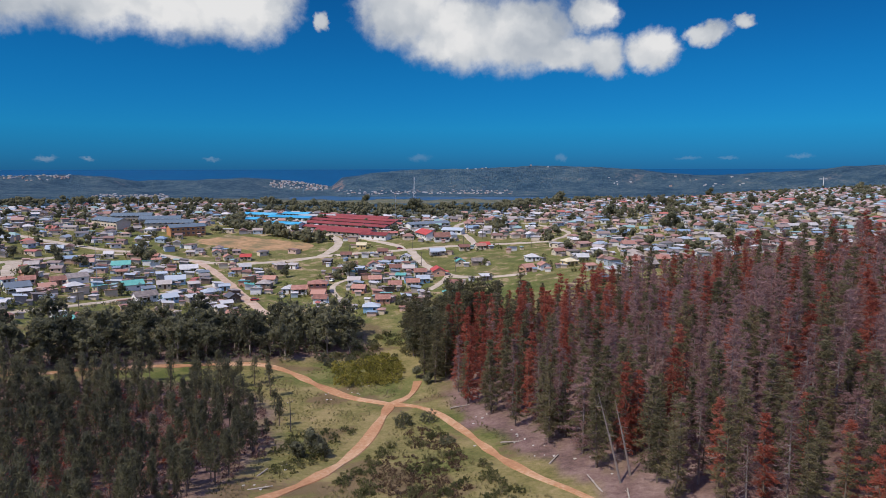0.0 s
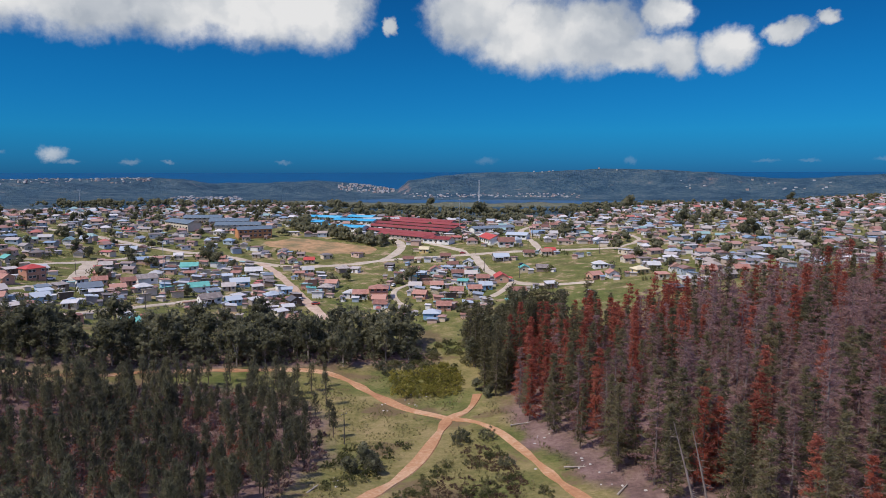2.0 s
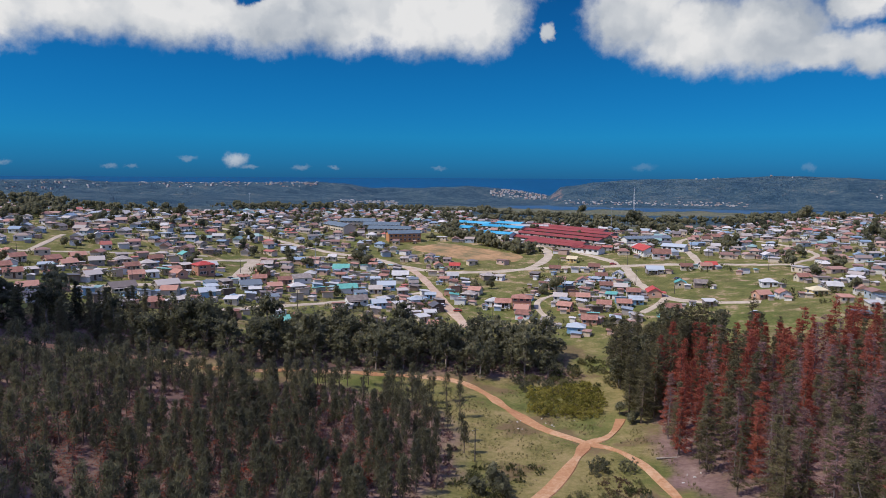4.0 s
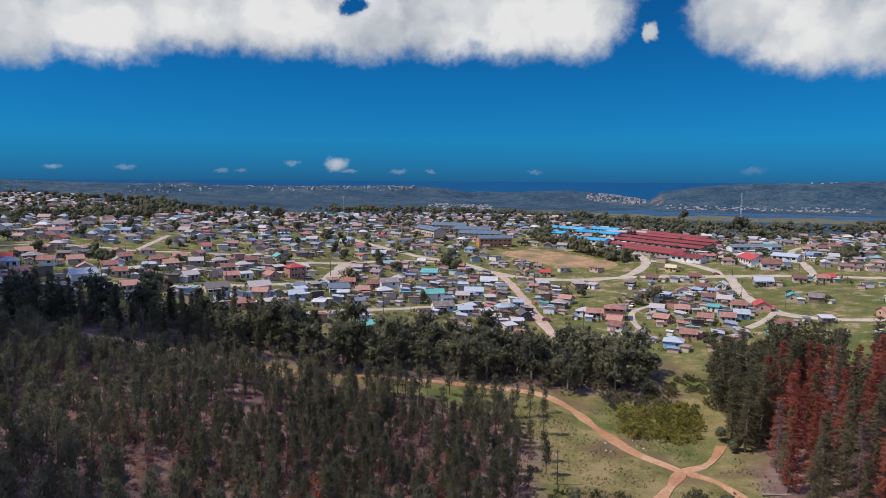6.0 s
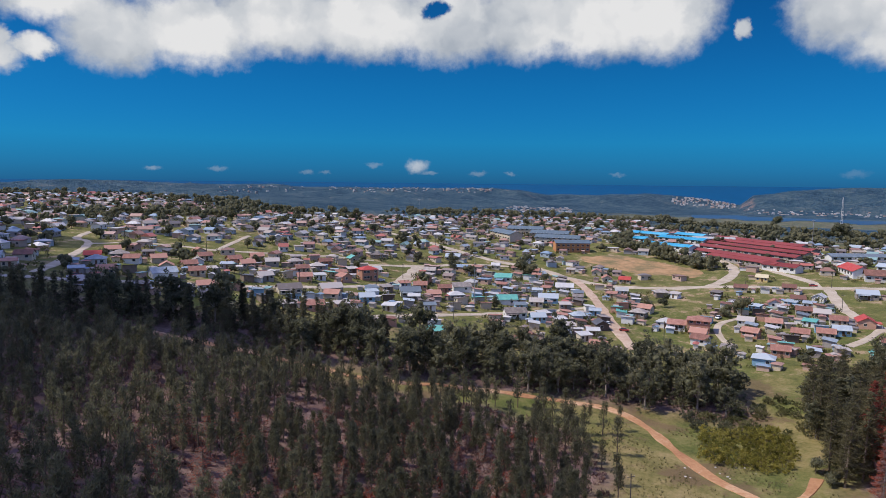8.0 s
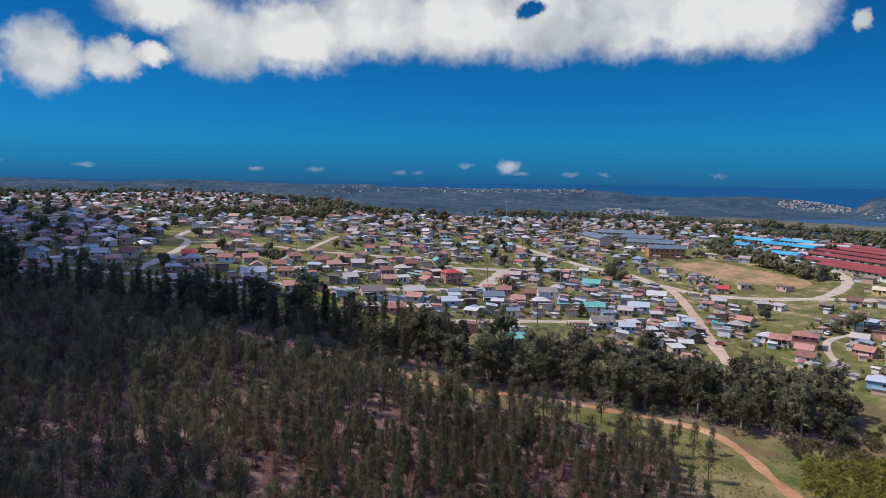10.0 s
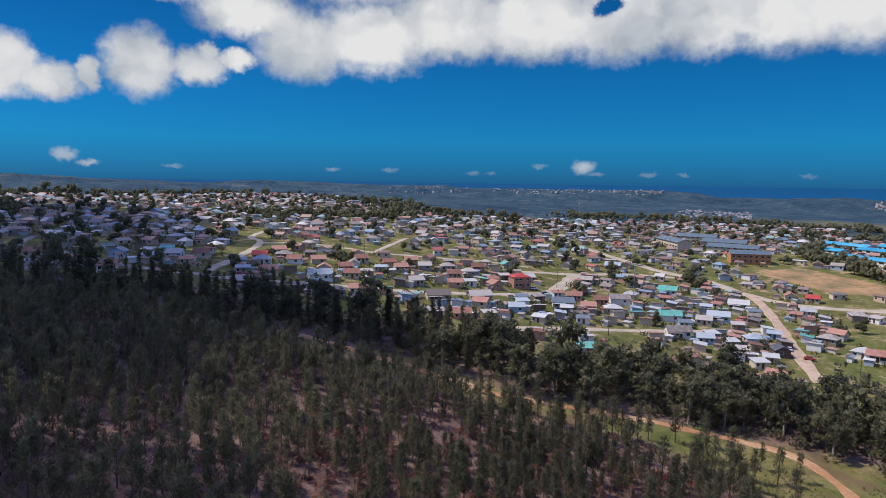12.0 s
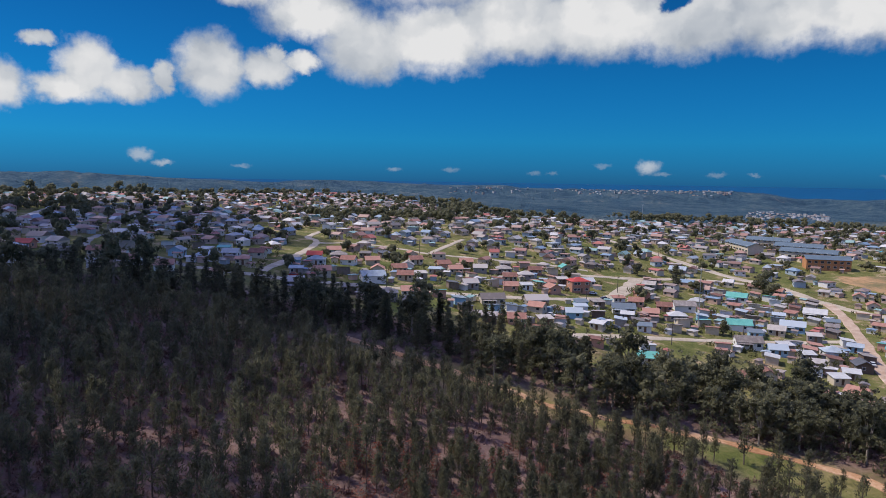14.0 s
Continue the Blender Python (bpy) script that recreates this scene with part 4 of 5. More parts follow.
def joined_homes(name, places, label, shed=False):
    """Many plain homes or sheds as one mesh: walls, roofs and windows."""
    verts, faces, idx = [], [], []
    def add(vs, fs, m, i):
        o = len(verts)
        verts.extend(tuple(m @ Vector(v)) for v in vs)
        faces.extend([tuple(o + k for k in f) for f in fs])
        idx.extend([i] * len(fs))
    cube = ((3, 2, 1, 0), (4, 5, 6, 7), (0, 1, 5, 4), (1, 2, 6, 5), (2, 3, 7, 6), (3, 0, 4, 7))
    def bx(x0, x1, y0, y1, z0, z1):
        return [(x0, y0, z0), (x1, y0, z0), (x1, y1, z0), (x0, y1, z0), (x0, y0, z1), (x1, y0, z1), (x1, y1, z1), (x0, y1, z1)]
    for x, y in places:
        w, d = (rng.uniform(1.8, 4.2), rng.uniform(1.6, 3.2)) if shed else (rng.uniform(4.6, 8.6), rng.uniform(4.2, 6.4))
        z, rise = (rng.uniform(1.7, 2.2), 0.4) if shed else (rng.uniform(2.3, 3.0), rng.uniform(0.7, 1.9))
        m = pose(x, y, float(height(x, y)) + 0.1, 0, 0, street_turn(x, y) * 0.5 + rng.gauss(0, 14) + rng.choice((0, 90)))
        add(bx(-w / 2, w / 2, -d / 2, d / 2, -1.2, z), cube, m, 0)
        a, b = w / 2 + 0.4, d / 2 + 0.4
        pick = rng.random()
        if pick < 0.3 and w > d:
            add([(-a, -b, z - 0.1), (a, -b, z - 0.1), (a, b, z - 0.1), (-a, b, z - 0.1), (-(a - b) - 0.2, 0, z + rise), (a - b + 0.2, 0, z + rise)], [(3, 2, 1, 0), (0, 1, 5, 4), (2, 3, 4, 5), (1, 2, 5), (3, 0, 4)], m, 1)
        elif pick < 0.75:
            add([(-a, -b, z - 0.1), (a, -b, z - 0.1), (a, b, z - 0.1), (-a, b, z - 0.1), (-a, 0, z + rise), (a, 0, z + rise)], [(3, 2, 1, 0), (0, 1, 5, 4), (2, 3, 4, 5), (1, 2, 5), (3, 0, 4)], m, 1)
        else:
            add(bx(-a, a, -b, b, z + 0.004, z + 0.18), cube, m, 1)
        for k in () if shed else (-0.3, 0.3):
            for s in (-1, 1):
                ys = sorted((s * d / 2 + s * 0.004, s * d / 2 + s * 0.05))
                add(bx(k * w - 0.55, k * w + 0.55, ys[0], ys[1], 1.0, 2.0), cube, m, 2)
    walls = choice_material("mixed_plaster", [(0.66, 0.56, 0.43), (0.76, 0.73, 0.66), (0.54, 0.36, 0.28), (0.38, 0.35, 0.32), (0.70, 0.58, 0.42), (0.42, 0.50, 0.55), (0.80, 0.78, 0.74), (0.50, 0.39, 0.31), (0.62, 0.44, 0.35)], 0.85, 0.3)
    roofs = choice_material("mixed_roofing", [(0.34, 0.165, 0.125), (0.30, 0.27, 0.25), (0.30, 0.15, 0.115), (0.46, 0.44, 0.42), (0.17, 0.15, 0.145), (0.38, 0.215, 0.165), (0.34, 0.40, 0.45), (0.60, 0.58, 0.56), (0.24, 0.13, 0.10), (0.42, 0.12, 0.09), (0.22, 0.37, 0.35), (0.36, 0.30, 0.25), (0.25, 0.19, 0.165), (0.44, 0.28, 0.22), (0.20, 0.30, 0.40), (0.42, 0.37, 0.33)], 0.6)
    me = mesh_of(name, verts, faces, [walls, roofs, M_GLASS], idx)
    tagged(new(name, me), label, "houses", kind="stuff")


joined_homes("far_houses", distant_spots, "crowded far houses with mixed tiled and metal roofs")
yards = []
for x, y, r in PLACED[:420]:
    for _ in range(rng.choice((1, 1, 2, 3))):
        a, d = rng.uniform(0, math.tau), r + rng.uniform(1.6, 3.6)
        q = (x + d * math.cos(a), y + d * math.sin(a))
        if all(math.hypot(q[0] - u, q[1] - v) > k + 0.6 for u, v, k in PLACED) and np.min(np.hypot(ROAD_PTS[:, 0] - q[0], ROAD_PTS[:, 1] - q[1])) > 5:
            yards.append(q)
for x, y in distant_spots:
    if rng.random() < 0.6:
        yards.append((x + rng.choice((-1, 1)) * rng.uniform(5.2, 6.5), y + rng.uniform(-3, 3)))
joined_homes("yard_sheds", yards, "small tin and board sheds in the yards", True)

# ---- trees ----
def spray(rnd, centre, size, out, count, flat=0.5, slim=0.26):
    """A loose clump of pointed leaf sprays round a centre, as triangles."""
    tris = []
    for _ in range(count):
        c = np.array(centre) + np.array([rnd.gauss(0, 1), rnd.gauss(0, 1), rnd.gauss(0, 1) * flat]) * size * 0.6
        d = np.array([rnd.gauss(0, 0.8), rnd.gauss(0, 0.8), rnd.gauss(0, 0.6)]) + np.array(out) * 1.3
        d /= np.linalg.norm(d) + 1e-6
        s = np.cross(d, [rnd.gauss(0, 1), rnd.gauss(0, 1), rnd.gauss(0, 1)])
        s /= np.linalg.norm(s) + 1e-6
        k = size * rnd.uniform(0.6, 1.3)
        tris.append((c - d * k * 0.5 + s * k * slim, c - d * k * 0.4 - s * k * slim, c + d * k * 0.9))
    return tris


def billow(rnd, centre, r):
    """The dense heart of a leaf billow: an uneven little hull."""
    g = (1 + 5 ** 0.5) / 2
    pts = [np.array(q, float) for q in ((-1, g, 0), (1, g, 0), (-1, -g, 0), (1, -g, 0), (0, -1, g), (0, 1, g), (0, -1, -g), (0, 1, -g), (g, 0, -1), (g, 0, 1), (-g, 0, -1), (-g, 0, 1))]
    pts = [np.array(centre) + q / 1.9 * r * rnd.uniform(0.7, 1.15) for q in pts]
    hull = ((0, 11, 5), (0, 5, 1), (0, 1, 7), (0, 7, 10), (0, 10, 11), (1, 5, 9), (5, 11, 4), (11, 10, 2), (10, 7, 6), (7, 1, 8), (3, 9, 4), (3, 4, 2), (3, 2, 6), (3, 6, 8), (3, 8, 9), (4, 9, 5), (2, 4, 11), (6, 2, 10), (8, 6, 7), (9, 8, 1))
    return [(pts[a], pts[b], pts[c]) for a, b, c in hull]


def rod_tris(a, b, ra, rb, sides=5):
    a, b = Vector(a), Vector(b)
    q = (b - a).to_track_quat("Z", "Y")
    ring = [[np.array(p + q @ Vector((math.cos(math.tau * i / sides) * r, math.sin(math.tau * i / sides) * r, 0))) for i in range(sides)] for p, r in ((a, ra), (b, rb))]
    out = []
    for i in range(sides):
        j = (i + 1) % sides
        out += [(ring[0][i], ring[0][j], ring[1][j]), (ring[0][i], ring[1][j], ring[1][i])]
    return out


def young_pine(seed, h=7.8, clumps=80, size=0.46):
    """A slim plantation pine: bare stem, ragged spindle-shaped crown of upturned tufts."""
    rnd = random.Random(seed)
    lean = (rnd.uniform(-.3, .3), rnd.uniform(-.3, .3))
    wood = rod_tris((0, 0, -0.6), (lean[0] * .5, lean[1] * .5, h * 0.55), 0.15, 0.10) + rod_tris((lean[0] * .5, lean[1] * .5, h * 0.55), (lean[0], lean[1], h * 0.97), 0.10, 0.03)
    leaf = []
    low = rnd.uniform(0.2, 0.36)
    for k in range(clumps):
        u = rnd.random() ** 0.85
        z = h * (low + (0.98 - low) * u)
        girth = 1.45 * (1 - u) ** 0.62 * (0.55 + 0.45 * min(1, u * 4)) + 0.06
        a = rnd.uniform(0, math.tau)
        r = girth * rnd.uniform(0.3, 1.0)
        at_ = (lean[0] * u + r * math.cos(a), lean[1] * u + r * math.sin(a), z)
        leaf += spray(rnd, at_, size, (0.6 * math.cos(a), 0.6 * math.sin(a), 0.9), 9, 0.8, 0.17)
        if k % 8 == 0:
            wood += rod_tris((lean[0] * u * .8, lean[1] * u * .8, z - 0.3), at_, 0.035, 0.012, 3)
    return wood, leaf


def tall_conifer(seed, h=21.0, full=1.0, size=0.56, per=11, gap=0.85, wide=4.7):
    """A tall conifer: whorls of drooping boughs, each a ragged fan of twigs, along a straight stem."""
    rnd = random.Random(seed)
    bend = (rnd.gauss(0, 0.4), rnd.gauss(0, 0.4))
    wood = rod_tris((0, 0, -1.0), (bend[0] * 0.5, bend[1] * 0.5, h * 0.5), 0.27, 0.17) + rod_tris((bend[0] * 0.5, bend[1] * 0.5, h * 0.5), (bend[0], bend[1], h), 0.17, 0.03)
    leaf = []
    z = h * rnd.uniform(0.04, 0.14)
    lop = rnd.uniform(0, math.tau)
    while z < h * 0.99:
        u = z / h
        reach = (wide * (1 - u) ** 0.58 * min(1.0, 0.45 + 2.2 * u) + 0.1) * rnd.uniform(0.55, 1.1)
        for k in range(rnd.choice((3, 4, 5, 6))):
            a = rnd.uniform(0, math.tau)
            r = reach * rnd.uniform(0.5, 1.15) * (1 + 0.22 * math.cos(a - lop))
            root = np.array([bend[0] * u, bend[1] * u, z])
            tip = root + np.array([r * math.cos(a), r * math.sin(a), r * (0.35 if u > 0.8 else -0.16 + rnd.gauss(0, 0.1))])
            if gap < 1.2 or k < 2:
                wood += rod_tris(tuple(root), tuple(tip), 0.05, 0.012, 3)
            steps = max(2, int(r / 0.7))
            for q in range(steps):
                f = 0.28 + 0.72 * (q + 0.5) / steps
                if rnd.random() < full:
                    leaf += spray(rnd, tuple(root + (tip - root) * f), size * (1.15 - 0.4 * f), (0.9 * math.cos(a), 0.9 * math.sin(a), 0.3), per, 0.5, 0.17)
        z += rnd.uniform(0.6, 1.2) * (h / 21) * gap
    return wood, leaf


def gum_tree(seed, h=15.0, wide=4.4, per=34, size=0.62):
    """A broad gum: forked stem, limbs that carry separate billows of leaves with gaps."""
    rnd = random.Random(seed)
    wood, leaf = [], []
    fork = h * rnd.uniform(0.2, 0.32)
    wood += rod_tris((0, 0, -0.8), (0, 0, fork), 0.34, 0.25)
    limbs = rnd.choice((6, 7, 8))
    for b in range(limbs):
        a = b * math.tau / limbs + rnd.uniform(-.4, .4)
        r = wide * rnd.uniform(0.15, 0.8)
        top = (r * math.cos(a), r * math.sin(a), h * rnd.uniform(0.5, 0.93) * (1 - 0.12 * r / wide))
        wood += rod_tris((0, 0, fork * rnd.uniform(0.7, 1.0)), top, 0.15, 0.04, 4)
        leaf += billow(rnd, (top[0], top[1], top[2] - 0.5), 1.15)
        for c in range(6):
            e = (top[0] + rnd.gauss(0, 1.25), top[1] + rnd.gauss(0, 1.25), top[2] + rnd.gauss(-0.9, 1.6))
            for q in range(2):
                leaf += spray(rnd, (e[0] + rnd.gauss(0, .5), e[1] + rnd.gauss(0, .5), e[2] + rnd.gauss(0, .4)), size, (rnd.gauss(0, .5), rnd.gauss(0, .5), 0.5), per // 2, 0.8, 0.34)
    for c in range(18):
        a, r = rnd.uniform(0, math.tau), wide * rnd.uniform(0.4, 0.95)
        leaf += spray(rnd, (r * math.cos(a), r * math.sin(a), h * rnd.uniform(0.03, 0.5)), size * 1.2, (math.cos(a), math.sin(a), 0), per // 2, 0.9, 0.34)
    return wood, leaf


def round_tree(seed, h=9.0, wide=3.6, sprays=228, size=0.7):
    """A garden tree: short stem and an uneven, gappy rounded crown."""
    rnd = random.Random(seed)
    wood = rod_tris((0, 0, -0.6), (0, 0, h * 0.5), 0.24, 0.16)
    leaf, lobes = [], [(rnd.gauss(0, wide * 0.38), rnd.gauss(0, wide * 0.38), h * rnd.uniform(0.24, 0.74), wide * rnd.uniform(0.42, 0.68)) for _ in range(6)]
    for x, y, z, r in lobes:
        wood += rod_tris((0, 0, h * 0.3), (x, y, z), 0.10, 0.03, 3)
        leaf += billow(rnd, (x, y, z), r * 0.8)
        for _ in range(sprays // 6):
            v = np.array([rnd.gauss(0, 1), rnd.gauss(0, 1), rnd.gauss(0, 1)])
            v /= np.linalg.norm(v)
            leaf += spray(rnd, (x + v[0] * r * 0.85, y + v[1] * r * 0.85, z + v[2] * r * 0.8), size, tuple(v * 0.25), 1, 0.5, 0.5)
    return wood, leaf


def low_bush(seed, wide=1.5, h=1.5, clumps=20, leaf_size=0.24, per=22, stems=5):
    rnd = random.Random(seed)
    wood, leaf = [], []
    for b in range(stems):
        a = rnd.uniform(0, math.tau)
        tip = (wide * 0.7 * math.cos(a), wide * 0.7 * math.sin(a), h * rnd.uniform(0.5, 0.9))
        wood += rod_tris((0, 0, -0.3), tip, 0.05, 0.015, 3)
    for c in range(clumps):
        a, r = rnd.uniform(0, math.tau), wide * math.sqrt(rnd.random())
        leaf += spray(rnd, (r * math.cos(a), r * math.sin(a), h * rnd.uniform(0.15, 1.0) * (1 - 0.45 * (r / wide) ** 2)), leaf_size, (0.4 * math.cos(a), 0.4 * math.sin(a), 0.7), per, 0.9, 0.34)
    return wood, leaf


def to_arrays(tris):
    v = np.array(tris, float).reshape(-1, 3)
    return v, np.arange(len(v)).reshape(-1, 3)


def tree_thing(name, model, bark, leaves, label, category, group):
    base = new(name)
    for pname, tris, mat in (("trunk", model[0], bark), ("crown", model[1], leaves)):
        v, f = to_arrays(tris)
        ob = new(pname, tri_mesh(pname, v, f, [mat]))
        ob.parent = base
    return tagged(base, label, category, group)


def plant(protos, places, rnd, lo=0.8, hi=1.2):
    """Stand copies of the models at places; the models themselves take the first places."""
    for i, (x, y) in enumerate(places):
        k = rnd.uniform(lo, hi)
        m = pose(x, y, float(height(x, y)), 0, 0, rnd.uniform(0, 360))
        ob = protos[i] if i < len(protos) else copy_thing(rnd.choice(protos), m)
        ob.matrix_basis = m @ Matrix.Diagonal((k, k, k * rnd.uniform(0.9, 1.15), 1))


def join_trees(name, models, places, mats, label, category, rnd, lo=0.8, hi=1.2):
    """Many trees as one mesh."""
    V, F, I, o = [], [], [], 0
    parts = [(to_arrays(w)[0], to_arrays(l)[0]) for w, l in models]
    for x, y in places:
        w, l = parts[rnd.randrange(len(parts))]
        a, k = rnd.uniform(0, math.tau), rnd.uniform(lo, hi)
        v = np.concatenate([w, l])
        kz = k * rnd.uniform(0.88, 1.15)
        p = np.stack([(v[:, 0] * math.cos(a) - v[:, 1] * math.sin(a)) * k + x, (v[:, 0] * math.sin(a) + v[:, 1] * math.cos(a)) * k + y, v[:, 2] * kz + float(height(x, y))], 1)
        V.append(p)
        F.append(np.arange(o, o + len(v)).reshape(-1, 3))
        I.append(np.concatenate([np.zeros(len(w) // 3), np.ones(len(l) // 3)]))
        o += len(v)
    if V:
        me = tri_mesh(name, np.concatenate(V), np.concatenate(F), mats, np.concatenate(I))
        tagged(new(name, me), label, category, kind="stuff")


def scatter(poly, gap, seed, keep=None):
    """Places on a jittered grid inside a polygon."""
    rnd = random.Random(seed)
    xs, ys = [p[0] for p in poly], [p[1] for p in poly]
    pts = []
    for gx in np.arange(min(xs), max(xs), gap):
        for gy in np.arange(min(ys), max(ys), gap):
            pts.append((gx + rnd.uniform(-.42, .42) * gap, gy + rnd.uniform(-.42, .42) * gap))
    p = np.array(pts)
    ok = inside(p[:, 0], p[:, 1], poly)
    tracks = np.concatenate([curve_points(q, 3.0) for q in TRACKS])
    out = [tuple(q) for q in p[ok] if np.min(np.hypot(tracks[:, 0] - q[0], tracks[:, 1] - q[1])) > 4.5]
    return out if keep is None else [q for q in out if keep(*q)]


rng = random.Random(9)
# Plantation
pines = [young_pine(s) for s in range(6)]
glade = lambda x, y: wavy(np.float64(x), np.float64(y), 38, 41) < 0.62
stand = scatter(PLANTATION, 4.1, 2, glade)
stand += [(-60, 207), (-57, 213), (-66, 212), (-72, 208), (-64, 203), (-52, 196), (-86, 206), (-80, 211), (-46, 178), (-43, 170), (-98, 196), (-106, 190), (-90, 199), (-76, 203)]
stand.sort(key=lambda p: math.hypot(p[0] + 74, p[1] - 140))
protos = [tree_thing("pine_tree", m, M_BARK, M_PINE, "slim young plantation pine with bare lower stem", "tree", "plantation pines") for m in pines]
plant(protos, stand[:290], rng, 0.7, 1.25)
lite_pines = [young_pine(s, 7.8, 46, 0.52) for s in range(6)]
join_trees("pine_plantation", lite_pines, stand[290:], [M_BARK, M_PINE], "dense plantation of young dark pines", "trees", rng, 0.75, 1.35)
join_trees("dead_saplings", [tall_conifer(60 + s, 5.0, 0.5, 0.4, 2) for s in range(2)], scatter([(-60, 90), (-50, 150), (-75, 178), (-110, 150), (-120, 100)], 6.0, 17), [M_BARK, M_RED], "rusty dead saplings between the pines", "trees", rng, 0.6, 1.1)

join_trees("plantation_scrub", [low_bush(160 + s, 1.5, 1.0, 5, 0.42, 11, 2) for s in range(4)], scatter(PLANTATION, 3.0, 83, lambda x, y: wavy(np.float64(x), np.float64(y), 24, 67) > -0.45), [M_BARK, M_MAUVE], "dead purple-brown scrub beneath the pines", "scrub", rng, 0.5, 1.3)

join_trees("rust_scrub", [low_bush(170 + s, 1.6, 1.5, 7, 0.4, 12, 3) for s in range(3)], scatter([(-52, 100), (-48, 150), (-58, 190), (-84, 196), (-104, 176), (-92, 140), (-80, 105)], 4.0, 84, lambda x, y: wavy(np.float64(x), np.float64(y), 30, 68) > 0.25), [M_BARK, M_RED], "rusty dead scrub between the young pines", "scrub", rng, 0.6, 1.3)

# Dying conifer wood
tall = [tall_conifer(20 + s) for s in range(6)]
thin = [tall_conifer(30 + s, 21.0, 0.85, 0.55, 8) for s in range(6)]
lite_tall = [tall_conifer(20 + s, 21.0, 1.0, 0.85, 7, 1.3) for s in range(5)]
lite_thin = [tall_conifer(30 + s, 21.0, 0.9, 0.8, 6, 1.3) for s in range(5)]
LEANING = [(33.5, 115.0), (36.0, 117.5)]
wood_spots = [q for q in scatter(DEAD_WOOD, 5.5, 5) if min(math.hypot(q[0] - a, q[1] - b) for a, b in LEANING) > 3.2]
kinds = {"rust": [], "mauve": [], "olive": []}
for x, y in wood_spots:
    rim = np.interp(y, [76, 92, 122, 150, 172, 197, 235, 256], [60, 42, 30, 20, 11, 2, 2, 18])
    depth = x - rim
    patch = float(wavy(np.float64(x), np.float64(y), 55, 51)) * 0.3
    rusty = (0.62 if y > 195 and depth < 55 else 0.10 if depth < 70 else 0.16) + 0.35 * patch
    green = (0.62 if depth < 24 else 0.30) - 0.3 * patch
    pick = rng.random()
    kind = "rust" if pick < rusty or math.hypot(x - 46, y - 131) < 3.5 else "olive" if pick < rusty + (1 - rusty) * green else "mauve"
    kinds[kind].append((x, y))
for kind, mat, models, label in (("rust", M_RED, tall, "tall dead conifer with rust red needles"), ("mauve", M_GREY, thin, "tall bare conifer with mauve grey dead twigs"), ("olive", M_OLIVE, tall, "tall living conifer with olive green boughs")):
    spots_k = sorted(kinds[kind] + (scatter([(-5, 203), (3, 200), (4, 235), (18, 256), (20, 275), (-4, 268), (-14, 252), (-9, 228)], 4.3, 71) if kind == "olive" else []), key=lambda p: math.hypot(p[0] - 25, p[1] - 140))
    bark = M_DEAD_BARK if kind == "mauve" else M_BARK
    protos = [tree_thing("conifer", m, bark, mat, label, "tree", kind + " conifers") for m in models]
    plant(protos, spots_k[:95], rng, 0.6, 1.0)
    join_trees(kind + "_conifer_wood", lite_thin if models is thin else lite_tall, spots_k[95:], [bark, mat], "dense wood of " + label.replace("conifer", "conifers"), "trees", rng, 0.6, 1.0)
for i, (x, y) in enumerate(LEANING):
    snag = new("dead_tree")
    bm = bmesh.new()
    top = ((-4.6, 0.6, 17.0), (-3.4, 0.2, 14.5))[i]
    rod(bm, (0, 0, -0.6), tuple(0.5 * c for c in top), 0.24, 0.17, 7)
    rod(bm, tuple(0.5 * c for c in top), top, 0.17, 0.05, 7)
    part("trunk", bm, M_DEAD_BARK, snag)
    rnd = random.Random(300 + i)
    for k in range(14):
        f, a = rnd.uniform(0.25, 0.97), rnd.uniform(0, math.tau)
        root, r = Vector(top) * f, rnd.uniform(0.5, 1.8)
        bm = bmesh.new()
        rod(bm, root, root + Vector((r * math.cos(a), r * math.sin(a), rnd.uniform(-0.3, 0.4))), 0.05, 0.015, 4)
        part("branch", bm, M_DEAD_BARK, snag)
    snag.matrix_basis = pose(x, y, float(height(x, y)))
    tagged(snag, "bleached leaning dead trunk at the wood's edge", "tree", "leaning dead trunks")

# Belt of gums behind the track, and the trees of the town
gums = [gum_tree(70 + s) for s in range(5)]
belt = scatter(BELT, 7.6, 6)
belt += [(-10, 236), (-3, 244), (2, 252), (8, 262), (-6, 258), (4, 268), (-1, 230), (6, 240), (14, 266), (-14, 262), (12, 276), (22, 270)]
belt.sort(key=lambda p: math.hypot(p[0] + 60, p[1] - 230))
firs = [p for p in belt if p[0] < -118 and rng.random() < min(0.9, (-118 - p[0]) / 50)]
belt = [p for p in belt if p not in set(firs)]
firs += [p for p in scatter([q for q in BELT if q[0] < -140], 6.0, 47) if rng.random() < 0.6]
fir_models = [tall_conifer(200 + s, 15.0, 1.0, 0.6, 10, 1.0, 3.2) for s in range(4)]
protos = [tree_thing("pine_tree", m, M_BARK, M_PINE, "tall dark pine at the edge of the belt", "tree", "belt pines") for m in fir_models]
plant(protos, [p for p in firs if p[0] > -205][:110], rng, 0.55, 0.92)
join_trees("pine_belt", [tall_conifer(200 + s, 15.0, 1.0, 0.85, 6, 1.4, 3.2) for s in range(4)], [p for p in firs if p[0] > -205][110:] + [p for p in firs if p[0] <= -205], [M_BARK, M_PINE], "dense belt of tall dark pines", "trees", rng, 0.5, 0.78)
protos = [tree_thing("gum_tree", m, M_PALE_BARK, M_GUM, "broad dark gum tree of the belt", "tree", "belt gums") for m in gums]
plant(protos, belt[:170], rng, 0.62, 1.25)
lite_gums = [gum_tree(70 + s, 15.0, 4.4, 16, 0.9) for s in range(5)]
